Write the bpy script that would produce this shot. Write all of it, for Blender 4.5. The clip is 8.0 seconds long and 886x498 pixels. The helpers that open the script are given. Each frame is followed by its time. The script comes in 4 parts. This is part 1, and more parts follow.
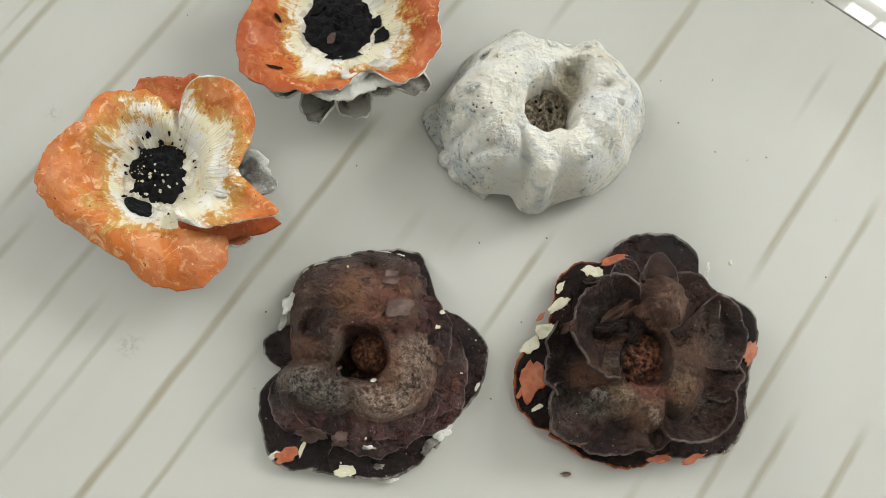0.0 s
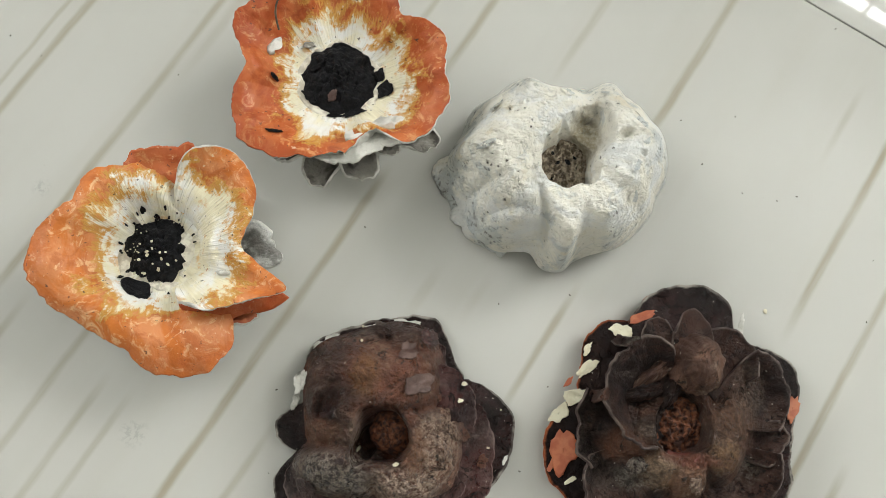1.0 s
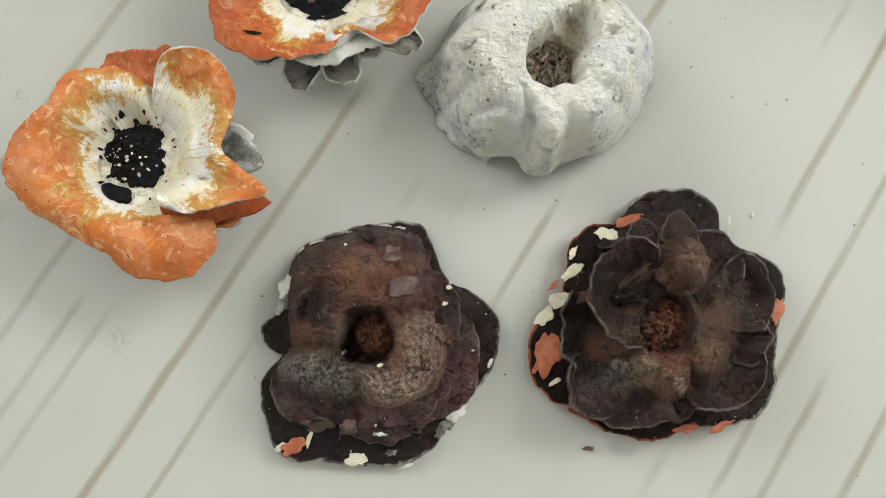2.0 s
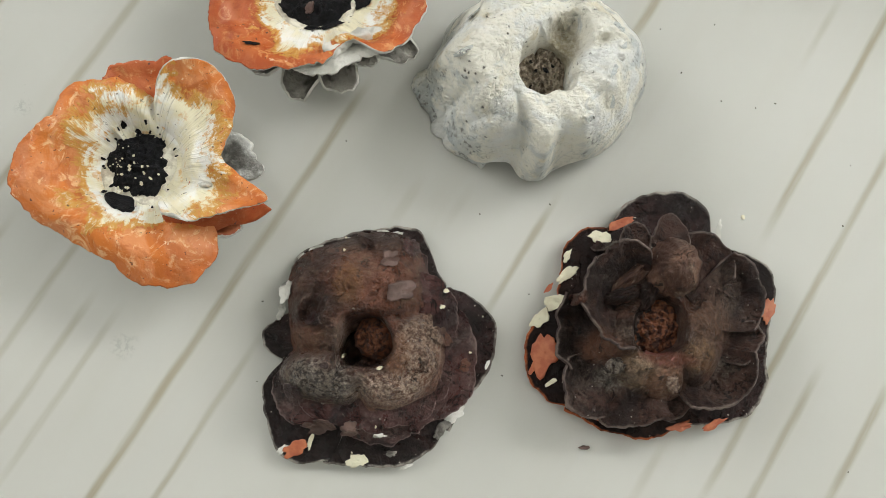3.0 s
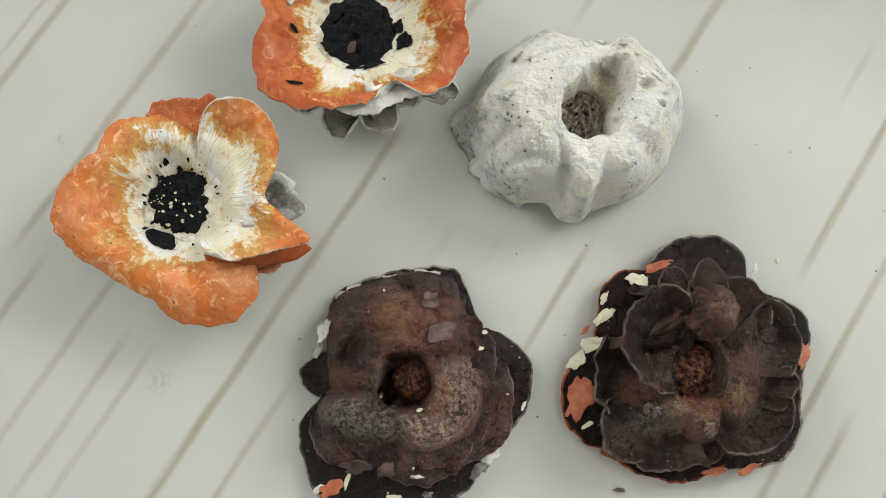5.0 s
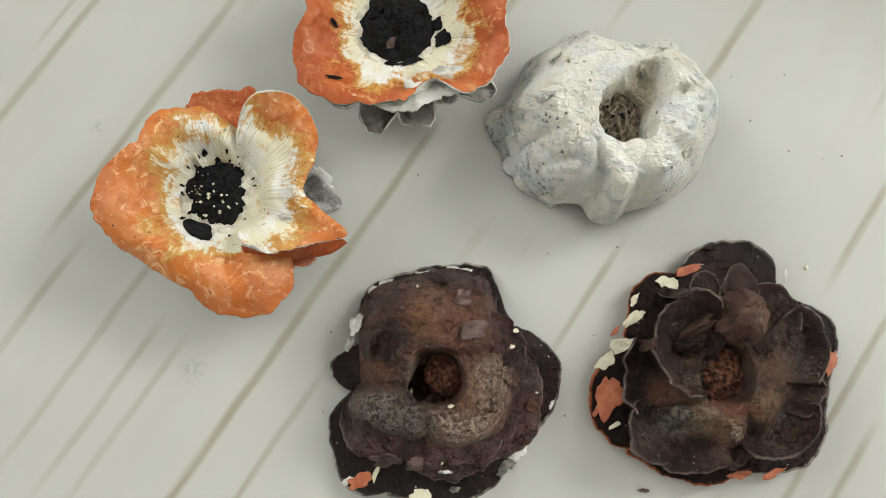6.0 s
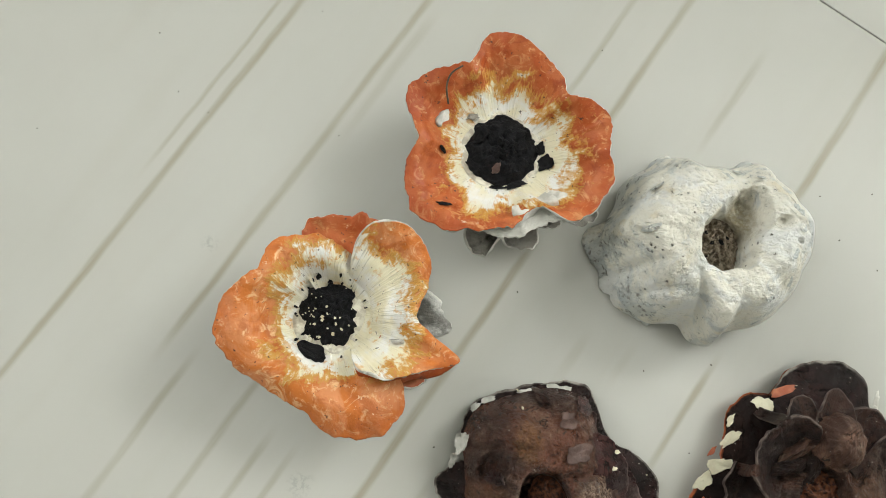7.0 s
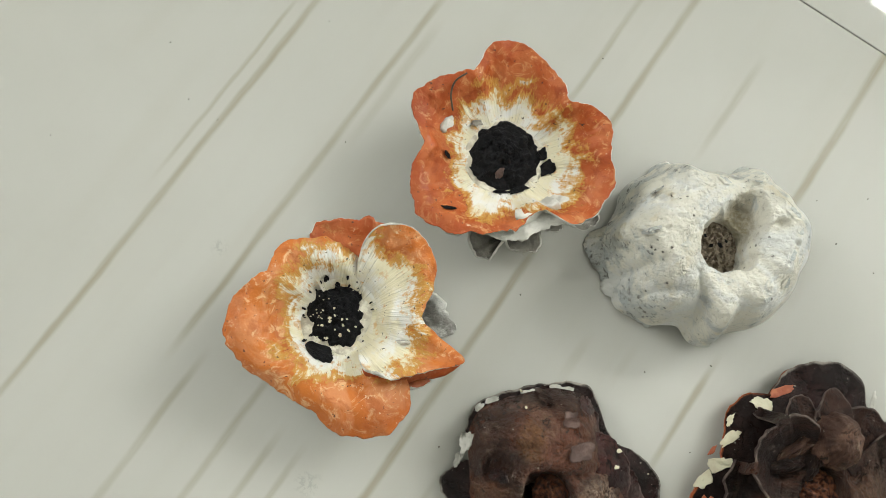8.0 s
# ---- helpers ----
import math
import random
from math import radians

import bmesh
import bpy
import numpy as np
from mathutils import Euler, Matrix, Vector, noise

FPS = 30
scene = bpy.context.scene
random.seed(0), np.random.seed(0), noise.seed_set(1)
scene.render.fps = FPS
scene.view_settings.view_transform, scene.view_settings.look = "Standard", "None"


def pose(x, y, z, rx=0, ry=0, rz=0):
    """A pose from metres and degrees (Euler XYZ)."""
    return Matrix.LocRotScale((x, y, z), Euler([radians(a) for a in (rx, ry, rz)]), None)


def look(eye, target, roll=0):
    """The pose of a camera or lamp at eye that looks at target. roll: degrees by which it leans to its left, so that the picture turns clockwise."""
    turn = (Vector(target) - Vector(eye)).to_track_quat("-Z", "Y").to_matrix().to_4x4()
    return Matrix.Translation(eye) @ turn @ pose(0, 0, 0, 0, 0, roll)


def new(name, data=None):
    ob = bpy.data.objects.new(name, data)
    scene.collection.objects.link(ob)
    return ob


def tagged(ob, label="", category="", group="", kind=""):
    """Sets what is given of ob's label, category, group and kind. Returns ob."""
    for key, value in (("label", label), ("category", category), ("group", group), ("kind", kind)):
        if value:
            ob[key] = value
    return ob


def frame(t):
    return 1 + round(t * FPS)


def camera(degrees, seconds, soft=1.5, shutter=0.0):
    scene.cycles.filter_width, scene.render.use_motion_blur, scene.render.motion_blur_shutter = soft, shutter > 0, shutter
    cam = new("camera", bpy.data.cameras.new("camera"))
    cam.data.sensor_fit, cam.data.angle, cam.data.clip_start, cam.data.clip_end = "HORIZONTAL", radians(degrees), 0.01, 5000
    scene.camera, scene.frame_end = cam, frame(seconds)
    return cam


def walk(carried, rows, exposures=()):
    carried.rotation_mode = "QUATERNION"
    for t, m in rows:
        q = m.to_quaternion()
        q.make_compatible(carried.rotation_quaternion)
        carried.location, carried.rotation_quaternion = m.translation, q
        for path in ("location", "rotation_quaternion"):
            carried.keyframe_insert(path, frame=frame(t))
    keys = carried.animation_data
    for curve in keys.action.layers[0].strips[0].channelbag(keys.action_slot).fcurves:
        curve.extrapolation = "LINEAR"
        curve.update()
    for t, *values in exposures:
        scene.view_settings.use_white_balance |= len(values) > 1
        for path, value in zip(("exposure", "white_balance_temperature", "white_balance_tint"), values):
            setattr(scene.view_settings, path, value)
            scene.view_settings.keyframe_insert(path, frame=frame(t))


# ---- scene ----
cam = camera(54.5, 8.0, soft=0.75)
PATH = [
    (0, (0.008, 0.014, 0.432), (0.023, 0.473, -1.515), 13.9),
    (0.5, (-0.002, 0.037, 0.439), (0.022, 0.501, -1.506), 14.1),
    (1, (-0.006, 0.048, 0.414), (0.012, 0.507, -1.533), 11.6),
    (1.5, (-0.012, 0.032, 0.403), (0.016, 0.4, -1.563), 13.8),
    (2, (0.005, 0.032, 0.408), (0.04, 0.364, -1.564), 14.8),
    (2.2, (0.007, 0.03, 0.409), (0.04, 0.365, -1.563), 14.2),
    (3.5, (0.003, 0.033, 0.421), (0.048, 0.376, -1.549), 15.5),
    (4, (0.001, 0.035, 0.423), (0.047, 0.391, -1.545), 15.2),
    (4.5, (-0.008, 0.041, 0.419), (0.039, 0.4, -1.548), 15.8),
    (4.7, (-0.015, 0.044, 0.421), (0.036, 0.403, -1.546), 16.8),
    (5.8, (-0.023, 0.037, 0.408), (0.027, 0.408, -1.557), 17.9),
    (6, (-0.034, 0.043, 0.421), (0.018, 0.382, -1.55), 19.4),
    (6.5, (-0.054, 0.074, 0.436), (-0.013, 0.438, -1.53), 16.5),
    (7, (-0.089, 0.079, 0.439), (-0.067, 0.461, -1.524), 14.8),
    (7.5, (-0.086, 0.08, 0.443), (-0.064, 0.48, -1.517), 15.1),
    (8, (-0.09, 0.072, 0.447), (-0.076, 0.483, -1.51), 13.4),
]
walk(cam, [(t, look(eye, target, roll)) for t, eye, target, roll in PATH],
     exposures=[(0, 0.03, 6500, 10), (4.5, 0.0, 6500, 10), (6, 0.0, 6530, 9), (8, -0.02, 6600, 7)])


# ---------------------------------------------------------------- directions
HEAD = radians(66.3)          # the way the floor's streaks run, towards the window
EV = Vector((math.cos(HEAD), math.sin(HEAD), 0))
EU = Vector((-math.sin(HEAD), math.cos(HEAD), 0))
TURNED = Matrix.Rotation(HEAD - math.pi / 2, 4, "Z")   # local x = -EU, local y = EV


def uv(u, v, z=0.0):
    return EU * u + EV * v + Vector((0, 0, z))


# ---------------------------------------------------------------- light
world = bpy.data.worlds.new("sky")
scene.world = world
world.use_nodes = True
wn = world.node_tree.nodes
sky = wn.new("ShaderNodeTexSky")
sky.sky_type = "NISHITA"
sky.sun_disc = False
sky.sun_elevation = radians(50)
sky.sun_rotation = radians(200)
world.node_tree.links.new(sky.outputs[0], wn["Background"].inputs[0])
wn["Background"].inputs[1].default_value = 0.1

WALL_V = 2.5                   # the window wall
WIN_U0, WIN_U1 = -2.04, -0.48  # the window's opening
WIN_Z0, WIN_Z1 = 1.45, 2.765


def area_light(name, c, facing, width, height, power, colour):
    data = bpy.data.lights.new(name, "AREA")
    data.shape, data.size, data.size_y = "RECTANGLE", width, height
    data.energy, data.color = power, colour
    ob = new(name, data)
    ob.matrix_world = look(c, c + facing)
    return ob


area_light("window_daylight", uv((WIN_U0 + WIN_U1) / 2, WALL_V + 0.05, (WIN_Z0 + WIN_Z1) / 2), -EV, WIN_U1 - WIN_U0, WIN_Z1 - WIN_Z0, 194, (0.985, 1.0, 0.97))
SIDE_V0, SIDE_V1, SIDE_Z0, SIDE_Z1 = -0.60, 1.10, 0.9, 2.0     # unseen opening in the west wall, added for fill light
SIDE_U = 2.07
# added fill lamp that brightens the pods' left sides
area_light("side_window_daylight", uv(SIDE_U + 0.05, (SIDE_V0 + SIDE_V1) / 2, (SIDE_Z0 + SIDE_Z1) / 2), -EU, SIDE_V1 - SIDE_V0, SIDE_Z1 - SIDE_Z0, 36, (0.99, 1.0, 0.95))


# ---------------------------------------------------------------- materials
class Nodes:
    """A small helper round one material's node tree."""

    def __init__(self, name, rough=0.5, metal=0.0):
        self.mat = bpy.data.materials.new(name)
        self.mat.use_nodes = True
        self.t = self.mat.node_tree
        self.b = self.t.nodes["Principled BSDF"]
        self.b.inputs["Roughness"].default_value = rough
        self.b.inputs["Metallic"].default_value = metal

    def put(self, sock, value):
        if isinstance(value, bpy.types.NodeSocket):
            self.t.links.new(value, sock)
        else:
            sock.default_value = value

    def math(self, op, a, b=0.0, clamp=False):
        n = self.t.nodes.new("ShaderNodeMath")
        n.operation, n.use_clamp = op, clamp
        self.put(n.inputs[0], a)
        self.put(n.inputs[1], b)
        return n.outputs[0]

    def step(self, x, lo, hi, out0=0.0, out1=1.0):
        n = self.t.nodes.new("ShaderNodeMapRange")
        n.interpolation_type = "SMOOTHSTEP"
        self.put(n.inputs[0], x)
        for i, v in enumerate((lo, hi, out0, out1)):
            self.put(n.inputs[i + 1], v)
        return n.outputs[0]

    def mix(self, fac, a, b, mode="MIX"):
        n = self.t.nodes.new("ShaderNodeMix")
        n.data_type, n.blend_type = "RGBA", mode
        self.put(n.inputs[0], fac)
        self.put(n.inputs[6], (*a, 1) if isinstance(a, tuple) else a)
        self.put(n.inputs[7], (*b, 1) if isinstance(b, tuple) else b)
        return n.outputs[2]

    def object(self):
        return self.t.nodes.new("ShaderNodeTexCoord").outputs["Object"]

    def uvmap(self):
        return self.t.nodes.new("ShaderNodeTexCoord").outputs["UV"]

    def split(self, vec):
        n = self.t.nodes.new("ShaderNodeSeparateXYZ")
        self.put(n.inputs[0], vec)
        return n.outputs

    def join(self, x, y, z=0.0):
        n = self.t.nodes.new("ShaderNodeCombineXYZ")
        for i, v in enumerate((x, y, z)):
            self.put(n.inputs[i], v)
        return n.outputs[0]

    def noise(self, vec, scale, detail=4.0, rough=0.55, warp=0.0):
        n = self.t.nodes.new("ShaderNodeTexNoise")
        self.put(n.inputs["Vector"], vec)
        n.inputs["Scale"].default_value = scale
        n.inputs["Detail"].default_value = detail
        n.inputs["Roughness"].default_value = rough
        n.inputs["Distortion"].default_value = warp
        return n.outputs[0]

    def cells(self, vec, scale, feature="F1"):
        n = self.t.nodes.new("ShaderNodeTexVoronoi")
        n.feature = feature
        self.put(n.inputs["Vector"], vec)
        n.inputs["Scale"].default_value = scale
        return n.outputs["Distance"]

    def bump(self, height, strength, distance, under=None):
        n = self.t.nodes.new("ShaderNodeBump")
        n.inputs["Strength"].default_value = strength
        n.inputs["Distance"].default_value = distance
        self.put(n.inputs["Height"], height)
        if under is not None:
            self.put(n.inputs["Normal"], under)
        return n.outputs[0]

    def done(self, colour, rough=None, normal=None):
        self.put(self.b.inputs["Base Color"], (*colour, 1) if isinstance(colour, tuple) else colour)
        if rough is not None:
            self.put(self.b.inputs["Roughness"], rough)
        if normal is not None:
            self.put(self.b.inputs["Normal"], normal)
        return self.mat


# streaks printed on each floor tile: across, from, to, half width, strength
STREAKS = [
    (.285, -.10, .40, .0045, .75), (.294, .05, .20, .0028, .5), (.229, -.02, .25, .005, .7), (.221, .12, .23, .006, .3),
    (.214, -.12, .01, .0045, .55), (.180, -.12, .03, .0045, .5), (.159, -.12, .0, .0045, .55), (.145, -.12, .0, .004, .5),
    (.106, -.12, .16, .005, .9), (.081, -.10, .025, .004, .65), (.137, .20, .34, .004, .5), (.111, .19, .35, .005, .75),
    (.061, .23, .32, .005, .45), (.057, .085, .13, .006, .45), (.034, .10, .14, .005, .4), (.004, .22, .42, .0055, .85),
    (-.005, .07, .16, .0042, .85), (-.104, .18, .42, .0048, .8), (-.138, .05, .28, .0048, .8), (-.158, .04, .155, .0048, .65),
]
STREAKS += [(-.191, .07, .17, .005, .7), (-.110, .03, .085, .005, .5), (-.078, .27, .335, .004, .35)]
TILE, TILE_U, TILE_V = 0.8, 0.07, -0.043     # the size of a tile, and the middle of the one in view


def tile_material():
    m = Nodes("glazed_tile", 0.09)
    co = m.object()
    x, y, _ = m.split(co)[:3]
    wob = m.noise(m.join(x, m.math("MULTIPLY", y, 0.35)), 55, 4, 0.6)
    wide = m.noise(m.join(m.math("MULTIPLY", x, 1.0), y), 9, 2)
    across = m.math("ADD", x, m.math("MULTIPLY", m.math("SUBTRACT", wob, 0.5), 0.0035))
    grainy = m.noise(m.join(x, m.math("MULTIPLY", y, 0.06)), 420, 3, 0.6)
    total = None
    for u, v0, v1, w, s in STREAKS:
        lx, l0, l1 = -(u - TILE_U), v0 - TILE_V, v1 - TILE_V
        d = m.math("ABSOLUTE", m.math("SUBTRACT", across, lx))
        band = m.step(d, w * 0.72, w * 0.08, 0.0, s)
        ends = m.math("MULTIPLY", m.step(y, l0, l0 + 0.04), m.step(y, l1, l1 - 0.03))
        one = m.math("MULTIPLY", band, ends)
        total = one if total is None else m.math("MAXIMUM", total, one)
    total = m.math("MULTIPLY", total, m.step(grainy, 0.1, 0.6, 0.55, 1.0))
    total = m.math("MULTIPLY", total, m.step(wide, 0.3, 0.65, 0.6, 1.0))
    base = m.mix(m.step(m.noise(co, 6, 3), 0.3, 0.7), (0.500, 0.497, 0.460), (0.530, 0.527, 0.492))
    base = m.mix(m.step(m.noise(m.join(x, m.math("MULTIPLY", y, 0.12)), 38, 3), 0.45, 0.75, 0.0, 0.3), base, (0.465, 0.452, 0.40))
    col = m.mix(total, base, (0.310, 0.268, 0.180))
    # two greyish scuffs
    for wx, wy, r in ((-0.202, 0.143, 0.006), (-0.130, 0.035, 0.009)):
        p = Vector((wx, wy, 0))
        sx, sy = -(p.dot(EU) - TILE_U), p.dot(EV) - TILE_V
        dist = m.math("SQRT", m.math("ADD", m.math("POWER", m.math("SUBTRACT", x, sx), 2.0), m.math("POWER", m.math("SUBTRACT", y, sy), 2.0)))
        spot = m.math("MULTIPLY", m.step(dist, r, r * 0.2), m.step(m.noise(co, 330, 3, 0.7), 0.46, 0.6))
        col = m.mix(m.math("MULTIPLY", spot, 0.35), col, (0.27, 0.27, 0.255))
    dust = m.step(m.noise(co, 900, 2, 0.5), 0.74, 0.8, 0.0, 0.35)
    col = m.mix(dust, col, (0.3, 0.28, 0.24))
    rough = m.step(m.noise(co, 24, 4), 0.3, 0.75, 0.012, 0.035)
    return m.done(col, rough, m.bump(m.noise(co, 14, 2), 0.02, 0.0006))


def plain_material(name, colour, other, scale, rough, bump=0.1):
    m = Nodes(name, rough)
    co = m.object()
    n = m.noise(co, scale, 5)
    return m.done(m.mix(m.step(n, 0.4, 0.6), colour, other), None, m.bump(m.noise(co, min(scale * 8, 700), 4, 0.65), bump, 0.002))


def painted_petal_material(name, orange, deep, salmon, pale):
    """Orange paint outside, cream round the heart: the v of the UV map is the distance past the cream's edge."""
    m = Nodes(name, 0.42)
    co = m.object()
    ang, rad, _ = m.split(m.uvmap())[:3]
    fine = m.noise(m.join(m.math("MULTIPLY", ang, 46.0), m.math("MULTIPLY", rad, 7.0)), 2.6, 5, 0.7, 0.8)
    lump = m.noise(co, 70, 5, 0.65, 0.5)
    wide = m.noise(co, 26, 3, 0.6)
    off = m.math("ADD", m.math("MULTIPLY", m.math("SUBTRACT", fine, 0.5), 0.20), m.math("MULTIPLY", m.math("SUBTRACT", lump, 0.5), 0.42))
    edge = m.math("ADD", rad, m.math("ADD", off, m.math("MULTIPLY", m.math("SUBTRACT", wide, 0.5), 0.22)))
    o = m.mix(m.step(m.noise(co, 46, 5, 0.65, 1.0), 0.42, 0.58), orange, salmon)
    o = m.mix(m.step(m.noise(co, 70, 5, 0.65, 1.2), 0.50, 0.68, 0.0, 0.6), o, deep)
    o = m.mix(m.step(m.noise(co, 85, 6, 0.7, 2.2), 0.52, 0.66, 0.0, 0.75), o, pale)
    o = m.mix(m.step(rad, 0.10, 0.26, 0.0, 0.5), o, deep)
    lines = m.noise(m.join(m.math("MULTIPLY", ang, 230.0), m.math("MULTIPLY", rad, 4.0)), 1.0, 3, 0.6)
    c = m.mix(m.step(m.noise(co, 60, 4, 0.6), 0.40, 0.60), (0.82, 0.76, 0.56), (0.87, 0.86, 0.82))
    c = m.mix(m.math("MULTIPLY", m.step(lines, 0.54, 0.66, 0.0, 0.6), m.step(lump, 0.42, 0.58, 0.15, 1.0)), c, (0.30, 0.27, 0.20))
    c = m.mix(m.step(m.noise(co, 110, 4, 0.65), 0.57, 0.66, 0.0, 0.65), c, (0.66, 0.36, 0.08))
    col = m.mix(m.step(edge, -0.05, 0.0), c, (0.64, 0.33, 0.07))
    col = m.mix(m.step(edge, 0.0, 0.045), col, o)
    col = m.mix(m.step(m.noise(co, 420, 3, 0.6), 0.66, 0.70, 0.0, 0.85), col, (0.05, 0.035, 0.03))
    col = m.mix(m.step(m.noise(co, 200, 4, 0.7), 0.66, 0.70, 0.0, 0.6), col, (0.86, 0.72, 0.50))
    h = m.math("ADD", lump, m.math("MULTIPLY", m.noise(co, 260, 5, 0.7), 0.6))
    nrm = m.bump(h, 0.45, 0.0018)
    nrm = m.bump(m.math("MULTIPLY", lines, m.step(edge, 0.05, -0.02)), 0.7, 0.0012, nrm)
    m.b.inputs["Specular IOR Level"].default_value = 0.32
    return m.done(col, m.step(lump, 0.35, 0.65, 0.30, 0.55), nrm)


def crust_material():
    """Thick white paint over a rough rind, with pits and grey-blue stains."""
    m = Nodes("white_crust", 0.55)
    co = m.object()
    big = m.noise(co, 32, 5, 0.65, 0.5)
    col = m.mix(m.step(big, 0.38, 0.54), (0.92, 0.92, 0.89), (0.95, 0.915, 0.81))
    col = m.mix(m.step(m.noise(co, 44, 4, 0.65, 0.8), 0.57, 0.66, 0.0, 0.5), col, (0.52, 0.56, 0.585))
    col = m.mix(m.step(m.noise(co, 75, 4, 0.6), 0.58, 0.70, 0.0, 0.4), col, (0.76, 0.64, 0.40))
    mid = m.noise(co, 150, 6, 0.72, 0.5)
    grit = m.noise(co, 430, 4, 0.72)
    col = m.mix(m.step(grit, 0.58, 0.70, 0.0, 0.42), col, (0.36, 0.33, 0.24))
    col = m.mix(m.step(mid, 0.60, 0.70, 0.0, 0.6), col, (0.30, 0.27, 0.20))
    brush = m.noise(m.join(m.math("MULTIPLY", m.split(co)[0], 0.18), m.split(co)[1], m.split(co)[2]), 520, 3, 0.6, 0.5)
    pits = m.step(m.cells(co, 260), 0.12, 0.26, 1.0, 0.0)
    pits = m.math("MULTIPLY", pits, m.math("MULTIPLY", m.step(m.noise(co, 60, 3, 0.6), 0.51, 0.58), m.step(grit, 0.45, 0.55)))
    col = m.mix(pits, col, (0.09, 0.075, 0.05))
    # grey-blue tint and darker specks, stronger further out on the body
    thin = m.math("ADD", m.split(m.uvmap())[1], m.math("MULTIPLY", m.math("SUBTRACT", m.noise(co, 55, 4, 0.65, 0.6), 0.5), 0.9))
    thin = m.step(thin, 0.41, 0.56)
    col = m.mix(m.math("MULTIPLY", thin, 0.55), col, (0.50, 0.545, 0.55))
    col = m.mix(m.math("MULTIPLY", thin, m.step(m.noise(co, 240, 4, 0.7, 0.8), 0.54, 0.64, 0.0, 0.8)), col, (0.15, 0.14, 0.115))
    x, y, _ = m.split(co)[:3]
    px, py = m.math("DIVIDE", m.math("SUBTRACT", x, 0.009), 0.009), m.math("DIVIDE", m.math("SUBTRACT", y, 0.017), 0.015)
    d = m.math("ADD", m.math("SQRT", m.math("ADD", m.math("MULTIPLY", px, px), m.math("MULTIPLY", py, py))), m.math("MULTIPLY", m.math("SUBTRACT", big, 0.5), 1.5))
    col = m.mix(m.math("MULTIPLY", m.step(d, 1.2, 0.4), m.step(grit, 0.35, 0.6, 0.55, 0.95)), col, (0.44, 0.375, 0.245))
    worm = m.math("ABSOLUTE", m.math("SUBTRACT", m.noise(co, 130, 3, 0.55, 0.6), 0.5))
    worm = m.math("MULTIPLY", m.step(worm, 0.035, 0.0), m.step(m.noise(co, 38, 3, 0.6), 0.48, 0.6))
    col = m.mix(m.math("MULTIPLY", worm, 0.25), col, (0.42, 0.40, 0.34))
    mid = m.math("ADD", mid, m.math("MULTIPLY", worm, 0.25))
    h = m.math("SUBTRACT", m.math("ADD", m.math("MULTIPLY", m.math("SUBTRACT", 1.0, mid), 1.0), m.math("MULTIPLY", m.math("ADD", m.math("SUBTRACT", 1.0, grit), brush), 0.5)), m.math("MULTIPLY", pits, 0.5))
    return m.done(col, m.step(big, 0.3, 0.7, 0.65, 0.42), m.bump(h, 1.0, 0.0030))


